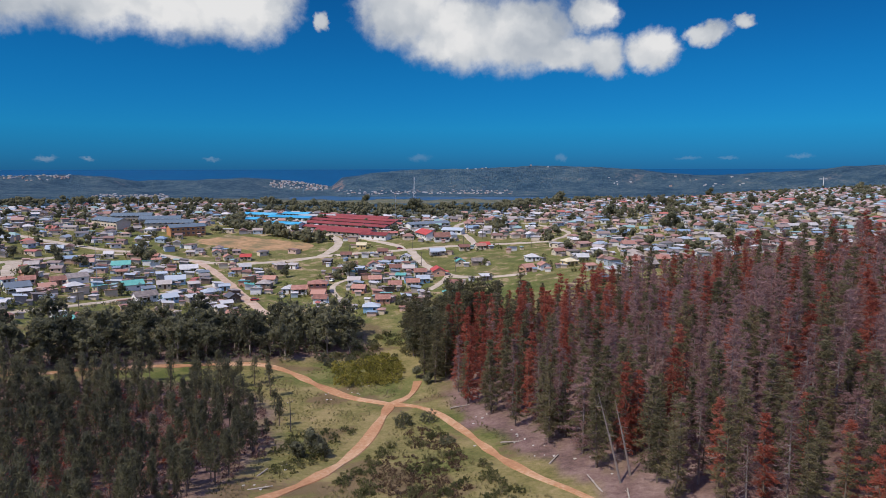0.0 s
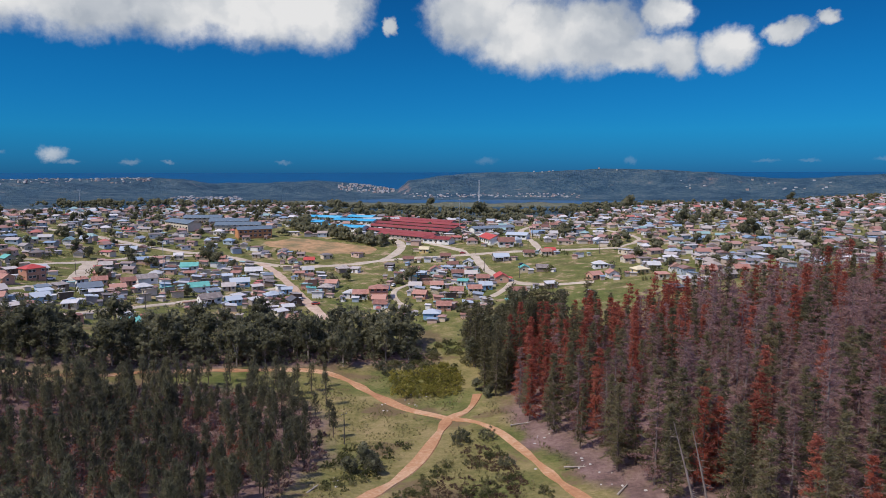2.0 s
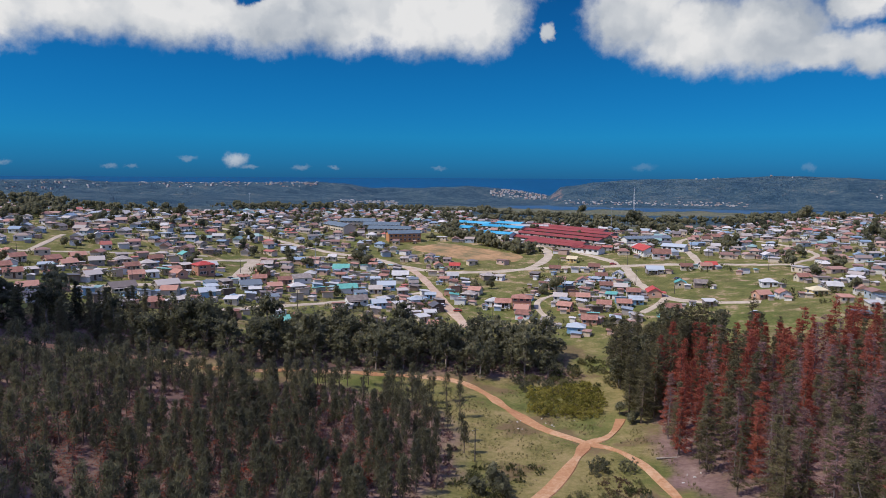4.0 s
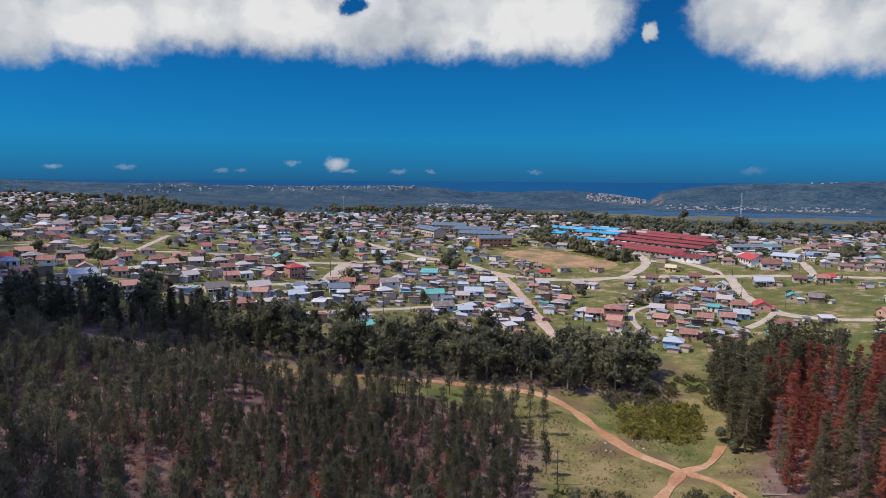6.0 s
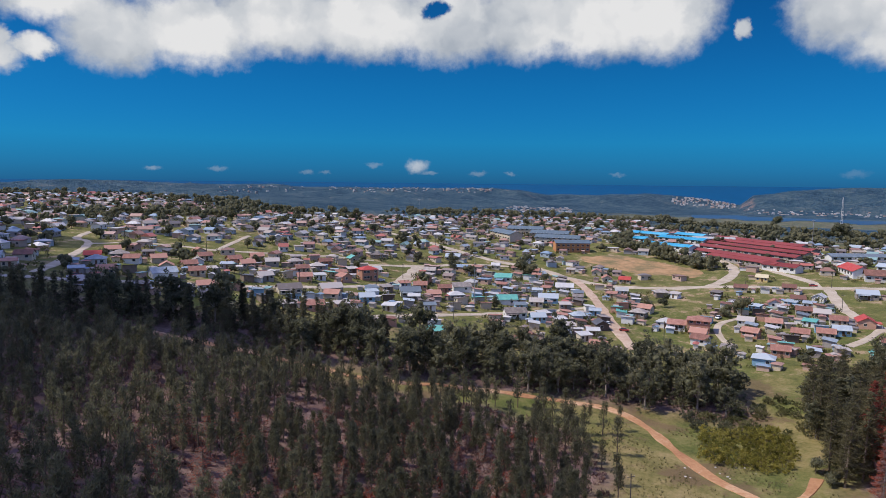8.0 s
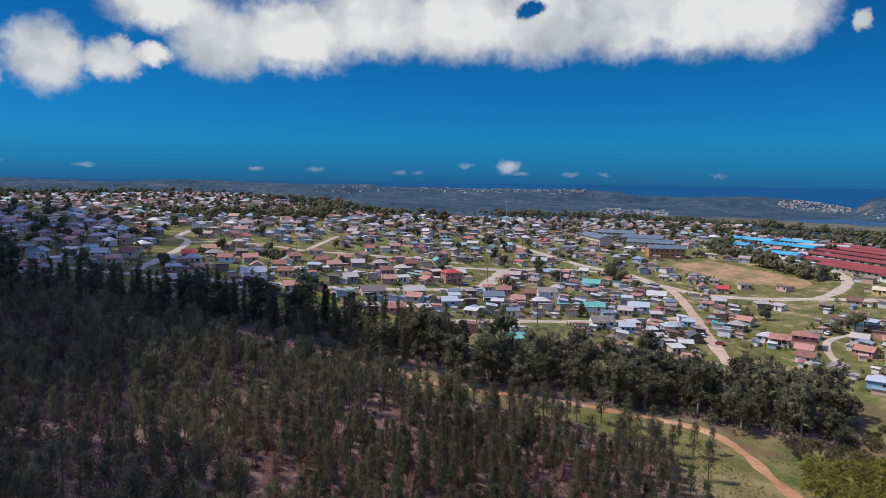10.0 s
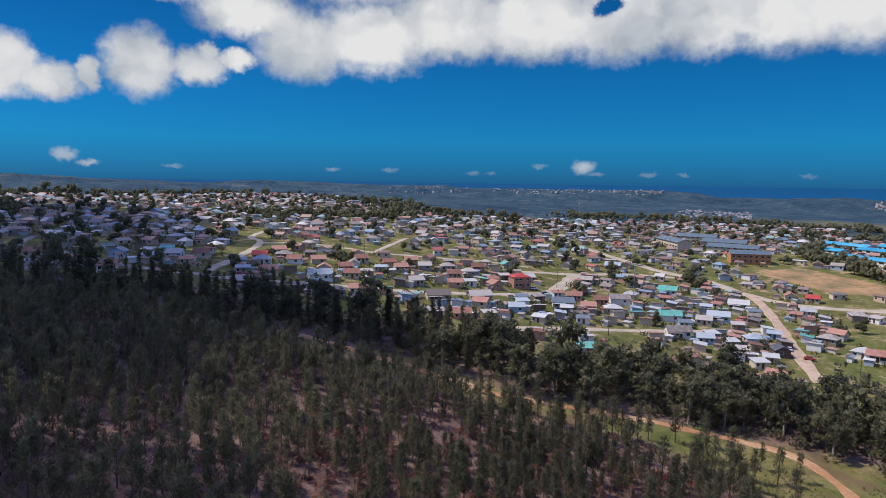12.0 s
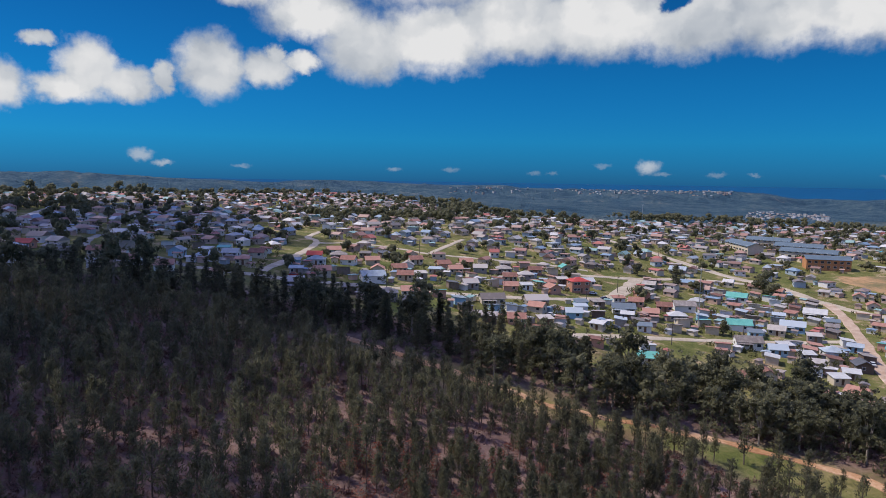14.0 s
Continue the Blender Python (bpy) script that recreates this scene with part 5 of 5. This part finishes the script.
join_trees("gum_belt", lite_gums, belt[170:], [M_PALE_BARK, M_GUM], "dense belt of dark gum trees", "trees", rng, 0.7, 1.15)
TOWN_TREES = [(-188, 413, 0.95), (-181, 409, 0.75), (44, 532, 1.0), (49, 538, 0.8), (-31, 760, 1.6), (-38, 766, 1.2), (-24, 755, 0.9), (175, 994, 1.4), (-95, 366, 0.6), (-88, 372, 0.55), (-52, 372, 0.9), (-58, 366, 0.6), (-150, 306, 0.5), (-205, 452, 0.6), (-240, 437, 0.55), (-216, 372, 0.6), (-166, 398, 0.5),
              (-65, 296, 0.6), (-18, 300, 0.55), (-12, 296, 0.6), (38, 300, 0.6), (-285, 428, 0.6), (-300, 432, 0.7), (-292, 422, 0.6), (60, 700, 0.9), (90, 716, 0.9), (160, 620, 1.1), (152, 612, 0.9), (-8, 211, 0.42), (-4, 205, 0.38), (-30, 150, 0.46), (-27.5, 147, 0.40), (-33, 147, 0.40), (-31, 154, 0.36),
              (160, 592, 0.9), (168, 587, 0.8), (164, 482, 1.2), (172, 488, 1.0), (157, 903, 1.8), (239, 767, 1.1), (243, 734, 1.2), (253, 734, 1.2), (352, 758, 1.0), (480, 941, 1.2), (711, 1133, 1.5), (407, 1019, 1.2), (192, 880, 1.0), (114, 583, 0.75), (143, 575, 0.65),
              (-243, 374, 0.7), (-235, 402, 0.65), (-245, 321, 0.5), (-304, 289, 0.6), (-283, 237, 0.5), (-261, 258, 0.45), (-445, 286, 0.8), (-475, 342, 0.9), (-419, 372, 0.9), (-371, 380, 0.85), (-394, 417, 0.9), (-390, 480, 1.0), (-112, 974, 1.5)]
protos = [tree_thing("garden_tree", m, M_BARK, M_GUM, "round dark green tree among the houses", "tree", "town trees") for m in [round_tree(81 + s, 14.0, 5.2, 900, 0.62) for s in range(3)]]
for i, (x, y, k) in enumerate(TOWN_TREES):
    m = pose(x, y, float(height(x, y)), 0, 0, i * 77)
    ob = protos[i] if i < 3 else copy_thing(protos[i % 3], m)
    ob.matrix_basis = m @ Matrix.Diagonal((k, k, k, 1))
extra = [p for p in scatter(TOWN, 20, 8) if not inside(p[0], p[1], FIELD_POLY) and not any(inside(p[0], p[1], o) for o in OPEN_GROUND) and all(math.hypot(p[0] - a, p[1] - b) > r + 3 for a, b, r in PLACED if abs(p[0] - a) < 12 and abs(p[1] - b) < 12) and np.min(np.hypot(ROAD_PTS[:, 0] - p[0], ROAD_PTS[:, 1] - p[1])) > 6]
extra = [p for p in extra if rng.random() < (0.75 if p[0] < -260 else 0.4 if math.hypot(p[0], p[1]) < 420 else 0.65)]
small_gums = [round_tree(75 + s, 8.0, 3.4, 48, 0.8) for s in range(4)]
join_trees("town_trees", small_gums, extra, [M_BARK, M_GUM], "scattered dark trees between far houses", "trees", rng, 0.5, 1.3)
shrubs = []
for x, y, r in PLACED:
    for _ in range(rng.choice((1, 2, 3, 4))):
        a, d = rng.uniform(0, math.tau), r + rng.uniform(0.4, 5.0)
        shrubs.append((x + d * math.cos(a), y + d * math.sin(a)))
shrubs += [(x + rng.uniform(-6, 6), y + rng.uniform(-6, 6)) for x, y in distant_spots for _ in range(2)]
shrubs = [q for q in shrubs if np.min(np.hypot(ROAD_PTS[:, 0] - q[0], ROAD_PTS[:, 1] - q[1])) > 5]
join_trees("garden_shrubs", [low_bush(150 + s, 1.7, 2.0, 4, 0.6, 10, 2) for s in range(3)], shrubs, [M_BARK, M_BUSH], "garden shrubs and hedges round the houses", "shrubs", rng, 0.5, 1.6)
# dark tree lines along the crest behind the town
lines = [[(-470, 640), (-440, 760), (-380, 820), (-260, 950)], [(-260, 740), (-200, 755), (-150, 730), (-100, 712), (-40, 670), (10, 660)], [(-250, 930), (-160, 870), (-60, 800), (60, 800), (150, 960), (250, 1020)], [(-700, 500), (-620, 540), (-540, 490), (-460, 545)],
         [(480, 1240), (640, 1380), (760, 1480)],  [(600, 800), (640, 900), (620, 1000)], [(200, 640), (240, 650)], [(-900, 300), (-840, 380), (-870, 480)], [(-860, 40), (-840, 160), (-900, 260)]]
crest = []
for line_pts in lines:
    for p in curve_points(line_pts, 9):
        for _ in range(rng.choice((3, 4, 5, 7))):
            crest.append((p[0] + rng.gauss(0, 15), p[1] + rng.gauss(0, 15)))
crest += [p for c in COPSES for p in scatter(c, 8, 33)]
crest += [(p[0] + rng.gauss(0, 4), p[1] + rng.gauss(0, 3.5)) for p in curve_points([(-190, 615), (-176, 560), (-146, 540), (-118, 508), (-88, 488)], 3) for _ in range(2)]
join_trees("crest_trees", small_gums, crest, [M_BARK, M_GUM], "line of dark trees along the crest", "trees", rng, 0.6, 1.5)
join_trees("hill_trees", small_gums, [(-846 + rng.gauss(0, 14), y + rng.gauss(0, 8)) for y in (60, 75, 92, 108, 116, 138, 146, 152, 166, 172, 178, 210, 232)], [M_BARK, M_GUM], "clump of tall dark trees on the western rise", "trees", rng, 1.3, 2.3)

# undergrowth at the feet of the belt, and tufts of grass in the clearing
join_trees("undergrowth", [low_bush(140 + s, 2.2, 2.8, 9, 0.55, 16, 3) for s in range(3)], scatter(BELT, 5.4, 37), [M_BARK, M_GUM], "dark undergrowth beneath the gum belt", "scrub", rng, 0.6, 1.3)
tuft = ([], [(np.array([dx, dy, -0.05]), np.array([dx + 0.10, dy + 0.05, -0.05]), np.array([dx * 2.2, dy * 2.2, 0.5])) for dx, dy in ((0.1, 0), (-0.08, 0.1), (0, -0.12), (-0.1, -0.05), (0.06, 0.12))])
M_TUFT = material("dry_grass_blades", [(0.10, 0.105, 0.040), (0.19, 0.17, 0.075), (0.30, 0.25, 0.13)], scale=0.2, island=0.5, spec=0.1, thin=0.4)
GREEN = [(-48, 112), (-40, 150), (-48, 186), (-66, 204), (-60, 222), (-40, 228), (-8, 215), (2, 195), (16, 150), (28, 110), (10, 95), (-40, 95)]
join_trees("grass_tufts", [tuft], scatter(GREEN, 1.15, 39, lambda x, y: wavy(np.float64(x), np.float64(y), 11, 65) > -0.3), [M_TUFT, M_TUFT], "rough dry grass tufts of the clearing", "grass", rng, 0.6, 1.5)

# Scrub of the clearing
bushes = [low_bush(90 + s) for s in range(4)]
CLEARING = [[(-36, 175), (-22, 168), (-24, 145), (-34, 130), (-40, 145)], [(-12, 178), (2, 160), (12, 132), (22, 100), (-25, 100), (-22, 130), (-14, 155)]]
near_bush = [p for c in CLEARING for p in scatter(c, 2.8, 14, lambda x, y: wavy(np.float64(x), np.float64(y), 16, 61) > 0.0)]
protos = [tree_thing("bush", m, M_BARK, M_BUSH, "low green scrub bush in the grass", "bush", "clearing scrub") for m in bushes]
plant(protos, near_bush[:200], rng, 0.35, 1.15)
join_trees("heath", [low_bush(130 + s, 1.5, 0.7, 9, 0.26) for s in range(3)], scatter([(-10, 176), (3, 154), (8, 128), (4, 104), (-14, 104), (-16, 130), (-13, 155)], 2.2, 19, lambda x, y: wavy(np.float64(x), np.float64(y), 20, 63) > -0.25), [M_BARK, M_HEATH], "low brown heath over the rough ground", "scrub", rng, 0.5, 1.0)
protos = [tree_thing("bush", low_bush(110 + s, 2.6, 3.6, 30, 0.34), M_BARK, M_YELLOW, "yellow-green leafy shrub by the track", "bush", "yellow shrubs") for s in range(3)]
plant(protos, scatter([(-34, 208), (-16, 204), (-12, 226), (-22, 236), (-36, 226)], 3.6, 15), rng, 0.5, 1.25)
protos = [tree_thing("bush", low_bush(180 + s, 2.3, 2.6, 34, 0.32), M_BARK, M_BUSH, "olive green shrub between belt and wood", "bush", "slope shrubs") for s in range(3)]
plant(protos, scatter([(-42, 230), (-30, 224), (-12, 230), (-8, 246), (-14, 262), (-26, 262), (-38, 244)], 4.2, 16, lambda x, y: wavy(np.float64(x), np.float64(y), 18, 69) > -0.35), rng, 0.5, 1.2)
protos = [tree_thing("bush", low_bush(120 + s, 2.6, 3.8, 40, 0.34), M_BARK, M_GUM, "dark rounded bush in the clearing", "bush", "dark bushes") for s in range(2)]
plant(protos, [(-30, 151), (-28, 148), (-33, 147), (-31, 155), (-39, 228), (-33, 232), (-3, 170), (-10, 168), (2, 150), (-44, 234)], rng, 0.7, 1.1)


# ---- poles, masts and cars ----
def utility_pole(x, y, h=9.0, lamp=False, turn=0):
    base = new("street_lamp" if lamp else "utility_pole")
    bm = bmesh.new()
    rod(bm, (0, 0, -0.5), (0, 0, h), 0.16, 0.10, 8)
    part("pole", bm, M_STEEL if lamp else M_POLE, base)
    if lamp:
        bm = bmesh.new()
        for k in range(6):
            a = k * math.tau / 6
            box(bm, math.cos(a) * 0.8 - 0.25, math.cos(a) * 0.8 + 0.25, math.sin(a) * 0.8 - 0.25, math.sin(a) * 0.8 + 0.25, h - 0.3, h + 0.05)
        rod(bm, (-0.9, 0, h - 0.1), (0.9, 0, h - 0.1), 0.06, 0.06)
        rod(bm, (0, -0.9, h - 0.1), (0, 0.9, h - 0.1), 0.06, 0.06)
        part("lamp_head", bm, M_STEEL, base)
    else:
        part("crossarm", box_bm(-0.9, 0.9, -0.06, 0.06, h - 0.7, h - 0.58), M_POLE, base)
        for k in (-0.8, 0.0, 0.8):
            bm = bmesh.new()
            rod(bm, (k, 0, h - 0.58), (k, 0, h - 0.36), 0.05, 0.03)
            part("insulator", bm, M_TRIM, base)
    base.matrix_basis = pose(x, y, float(height(x, y)), 0, 0, turn)
    return tagged(base, "tall grey steel floodlight mast" if lamp else "dark wooden utility pole with crossarm", "mast" if lamp else "pole", "floodlight masts" if lamp else "utility poles")


for x, y, h in ((-321, 483, 28), (-157, 299, 26), (-236, 518, 26), (-40, 575, 26)):
    utility_pole(x, y, h, True)
for x, y in ((-39, 166), (-72, 312), (-98, 345), (-120, 385), (-60, 430), (-20, 455), (15, 455), (-12, 395), (8, 372), (-200, 427), (-240, 430), (-275, 440), (-215, 320), (-205, 285), (-212, 240), (-226, 190), (-300, 258), (-330, 230), (-150, 270), (-138, 300), (30, 490), (20, 520), (60, 440)):
    utility_pole(x, y, 8.5, False, rng.uniform(0, 180))
tower = new("radio_tower")
for k in range(3):
    a = k * math.tau / 3
    bm = bmesh.new()
    rod(bm, (1.6 * math.cos(a), 1.6 * math.sin(a), -1), (0.35 * math.cos(a), 0.35 * math.sin(a), 40), 0.22, 0.14)
    part("leg", bm, M_TRIM, tower)
for k in range(12):
    bm = bmesh.new()
    z, r = 1 + k * 3.2, 1.6 - 1.25 * (1 + k * 3.2) / 41
    for i in range(3):
        a, b = i * math.tau / 3, (i + 1) * math.tau / 3
        rod(bm, (r * math.cos(a), r * math.sin(a), z), (r * math.cos(b), r * math.sin(b), z + 1.6), 0.09, 0.09, 4)
    part("brace", bm, M_TRIM, tower)
tower.matrix_basis = pose(-37, 880, float(height(-37, 880)))
tagged(tower, "white lattice radio tower behind the town", "tower")
cross = new("hilltop_mast")
bm = bmesh.new()
rod(bm, (0, 0, -1), (0, 0, 34), 0.9, 0.6, 8)
part("shaft", bm, M_TRIM, cross)
part("crossarm", box_bm(-9, 9, -0.5, 0.5, 29, 30.2), M_TRIM, cross)
cross.matrix_basis = pose(797, 1400, float(height(797, 1400)))
tagged(cross, "white hilltop mast with wide crossarm", "mast")


def build_car(paint, label):
    base = new("car")
    def body(bm):
        prof = [(-2.05, 0.35), (2.05, 0.35), (2.1, 0.75), (1.1, 0.95), (-1.95, 0.98), (-2.1, 0.75)]
        lo = [bm.verts.new((x, -0.85, z)) for x, z in prof]
        hi = [bm.verts.new((x, 0.85, z)) for x, z in prof]
        bm.faces.new(lo)
        bm.faces.new(hi[::-1])
        for i in range(6):
            j = (i + 1) % 6
            bm.faces.new((lo[i], hi[i], hi[j], lo[j]))
    part("body", solid(body), paint, base)
    def cabin(bm):
        lo = [bm.verts.new(c) for c in ((1.1, -0.8, 0.96), (-1.7, -0.8, 0.96), (-1.7, 0.8, 0.96), (1.1, 0.8, 0.96))]
        hi = [bm.verts.new(c) for c in ((0.4, -0.65, 1.42), (-1.2, -0.65, 1.42), (-1.2, 0.65, 1.42), (0.4, 0.65, 1.42))]
        for i in range(4):
            j = (i + 1) % 4
            bm.faces.new((lo[i], lo[j], hi[j], hi[i]))
        bm.faces.new(lo[::-1])
        bm.faces.new(hi)
    part("windows", solid(cabin), M_GLASS, base)
    part("car_roof", box_bm(-1.2, 0.42, -0.66, 0.66, 1.424, 1.47), paint, base)
    for x in (-1.3, 1.3):
        for s in (-0.86, 0.70):
            bm = bmesh.new()
            rod(bm, (x, s, 0.32), (x, s + 0.16, 0.32), 0.32, 0.32, 10)
            part("wheel", bm, M_RUBBER, base)
    return tagged(base, label, "car", "parked cars")


cars = [build_car(M_CAR_W, "white parked car with dark windows"), build_car(M_CAR_D, "dark grey parked car by the houses"), build_car(M_CAR_R, "red parked car with dark windows")]
car_spots = [(-100, 322, 120), (-205, 298, 60), (-29, 456, 10), (-240, 432, 5), (-50, 382, 30), (-46, 378, 35), (-42, 385, 20), (-54, 380, 30), (-48, 388, 10), (-38, 378, 40), (-170, 262, 20), (-90, 315, 15), (-225, 205, 70), (40, 320, 20), (-214, 300, 40), (-188, 244, 30), (-60, 360, 80), (-246, 160, 50), (-30, 330, 15), (10, 410, 30)]
for i, (x, y, turn) in enumerate(car_spots):
    m = pose(x, y, float(height(x, y)) + 0.2, 0, 0, turn)
    if i < 3:
        cars[i].matrix_basis = m
    else:
        copy_thing(cars[i % 3 if rng.random() < 0.5 else 0], m)


# A cumulus overhead, out of view, whose shade lies on the western woods
def cloud_overhead():
    shade = [(-108, 42), (-138, 112), (-202, 170), (-330, 190), (-520, 262), (-600, 190), (-610, 60), (-420, -70), (-140, -30)]
    rnd = random.Random(77)
    lobes = [(x + 362, y - 112, rnd.uniform(-10, 30), rnd.uniform(20, 34)) for x, y in scatter(shade, 34, 78)]
    bm = bmesh.new()
    for x, y, z, r in lobes:
        bmesh.ops.create_icosphere(bm, subdivisions=2, radius=r, matrix=Matrix.Translation((x, y, z)))
    me = bpy.data.meshes.new("cloud")
    bm.to_mesh(me)
    bm.free()
    me.materials.append(M_CLOUD)
    ob = new("cloud", me)
    lift = 560.0
    run = (lift - 40) / math.tan(radians(SUN_EL))
    ob.location = (-362 + run * math.sin(radians(SUN_AZ)), 112 + run * math.cos(radians(SUN_AZ)), lift)
    tagged(ob, "white cumulus cloud drifting overhead", "cloud", kind="structure")


cloud_overhead()


# ---- specks of far settlement on the hills and along the lagoon ----
def far_specks(groups):
    rnd = random.Random(55)
    verts, faces = [], []
    cube = ((3, 2, 1, 0), (4, 5, 6, 7), (0, 1, 5, 4), (1, 2, 6, 5), (2, 3, 7, 6), (3, 0, 4, 7))
    r = np.arange(1700, 4090, 15.0)
    for az0, az1, el0, el1, count in groups:
        for _ in range(count):
            a = radians(rnd.uniform(az0, az1))
            x, y = CAM_XY[0] + r * math.sin(a), CAM_XY[1] + r * math.cos(a)
            z = height(x, y)
            el = np.degrees(np.arctan2(z - 71, r))
            seen = (el >= np.maximum.accumulate(el) - 1e-6) & (el > el0) & (el < el1)
            ok = np.nonzero(seen)[0]
            if not len(ok):
                continue
            k = rnd.choice(list(ok))
            w, d, h = rnd.uniform(2.5, 6.5), rnd.uniform(3, 6), rnd.uniform(2.0, 4.5)
            o = len(verts)
            for cx, cy, cz in ((-w, -d, -6), (w, -d, -6), (w, d, -6), (-w, d, -6), (-w, -d, h), (w, -d, h), (w, d, h), (-w, d, h)):
                verts.append((x[k] + cx, y[k] + cy, z[k] + cz))
            faces += [tuple(o + i for i in f) for f in cube]
    mat = choice_material("far_plaster", [(0.56, 0.55, 0.53), (0.42, 0.38, 0.34), (0.50, 0.49, 0.48), (0.40, 0.30, 0.26)], 0.8, 0.25)
    tagged(new("distant_villas", mesh_of("distant_villas", verts, faces, [mat])), "distant pale villas on hills and lagoon shore", "houses", kind="stuff")


far_specks([(-14.6, -9.8, -1.75, -0.95, 150), (-9, 6, -2.15, -1.8, 150), (-28, -22.5, -2.5, -1.9, 130), (-43, -29, -0.8, -0.4, 110), (2, 9, 0.0, 0.35, 6), (-52, -44, -0.9, -0.35, 25), (14, 25, -1.4, -0.6, 18), (-81, -70, -1.6, -0.9, 60), (-34, -29, -0.6, -0.2, 25)])


# ---- logs and stones by the tracks ----
def log(x, y, length, turn, thick=0.22):
    base = new("log")
    bm = bmesh.new()
    rod(bm, (-length / 2, 0, 0), (length / 2, 0, 0.05), thick, thick * 0.6, 8)
    part("stem", bm, M_PALE_BARK, base)
    bm = bmesh.new()
    rod(bm, (length * 0.2, 0, 0.05), (length * 0.26, 0.5, 0.45), 0.07, 0.03, 5)
    part("stub", bm, M_PALE_BARK, base)
    base.matrix_basis = pose(x, y, float(height(x, y)) + thick * 0.8, 0, 0, turn)
    tagged(base, "fallen grey log on bare earth", "log", "fallen logs")


for x, y, length, turn in ((6, 180, 7, 25), (17, 146, 6, 8), (24, 132, 5, 60), (29, 116, 8, 100), (-36, 126, 5, 20), (-38, 135, 4, 70), (33, 108, 7, 80)):
    log(x, y, length, turn)


def stone(seed, size):
    rnd = random.Random(seed)
    bm = bmesh.new()
    bmesh.ops.create_icosphere(bm, subdivisions=1, radius=size)
    for v in bm.verts:
        v.co *= rnd.uniform(0.7, 1.2)
        v.co.z *= 0.6
    me = bpy.data.meshes.new("stone")
    bm.to_mesh(me)
    bm.free()
    me.materials.append(M_STONE)
    return me


stones = [stone(s, 0.34) for s in range(3)]
for i in range(46):
    bx, by = rng.choice([(-39, 130), (-37, 140), (-35, 122), (22, 140), (18, 152), (-25, 205), (-33, 200), (28, 122), (10, 168)])
    x, y = bx + rng.gauss(0, 3), by + rng.gauss(0, 4)
    ob = new("stone", stones[i % 3])
    k = rng.uniform(0.4, 1.1)
    ob.matrix_basis = pose(x, y, float(height(x, y)) + 0.05, 0, 0, rng.uniform(0, 360)) @ Matrix.Diagonal((k * 1.3, k, k, 1))
    tagged(ob, "pale weathered stone in the grass", "stone", "scattered stones")
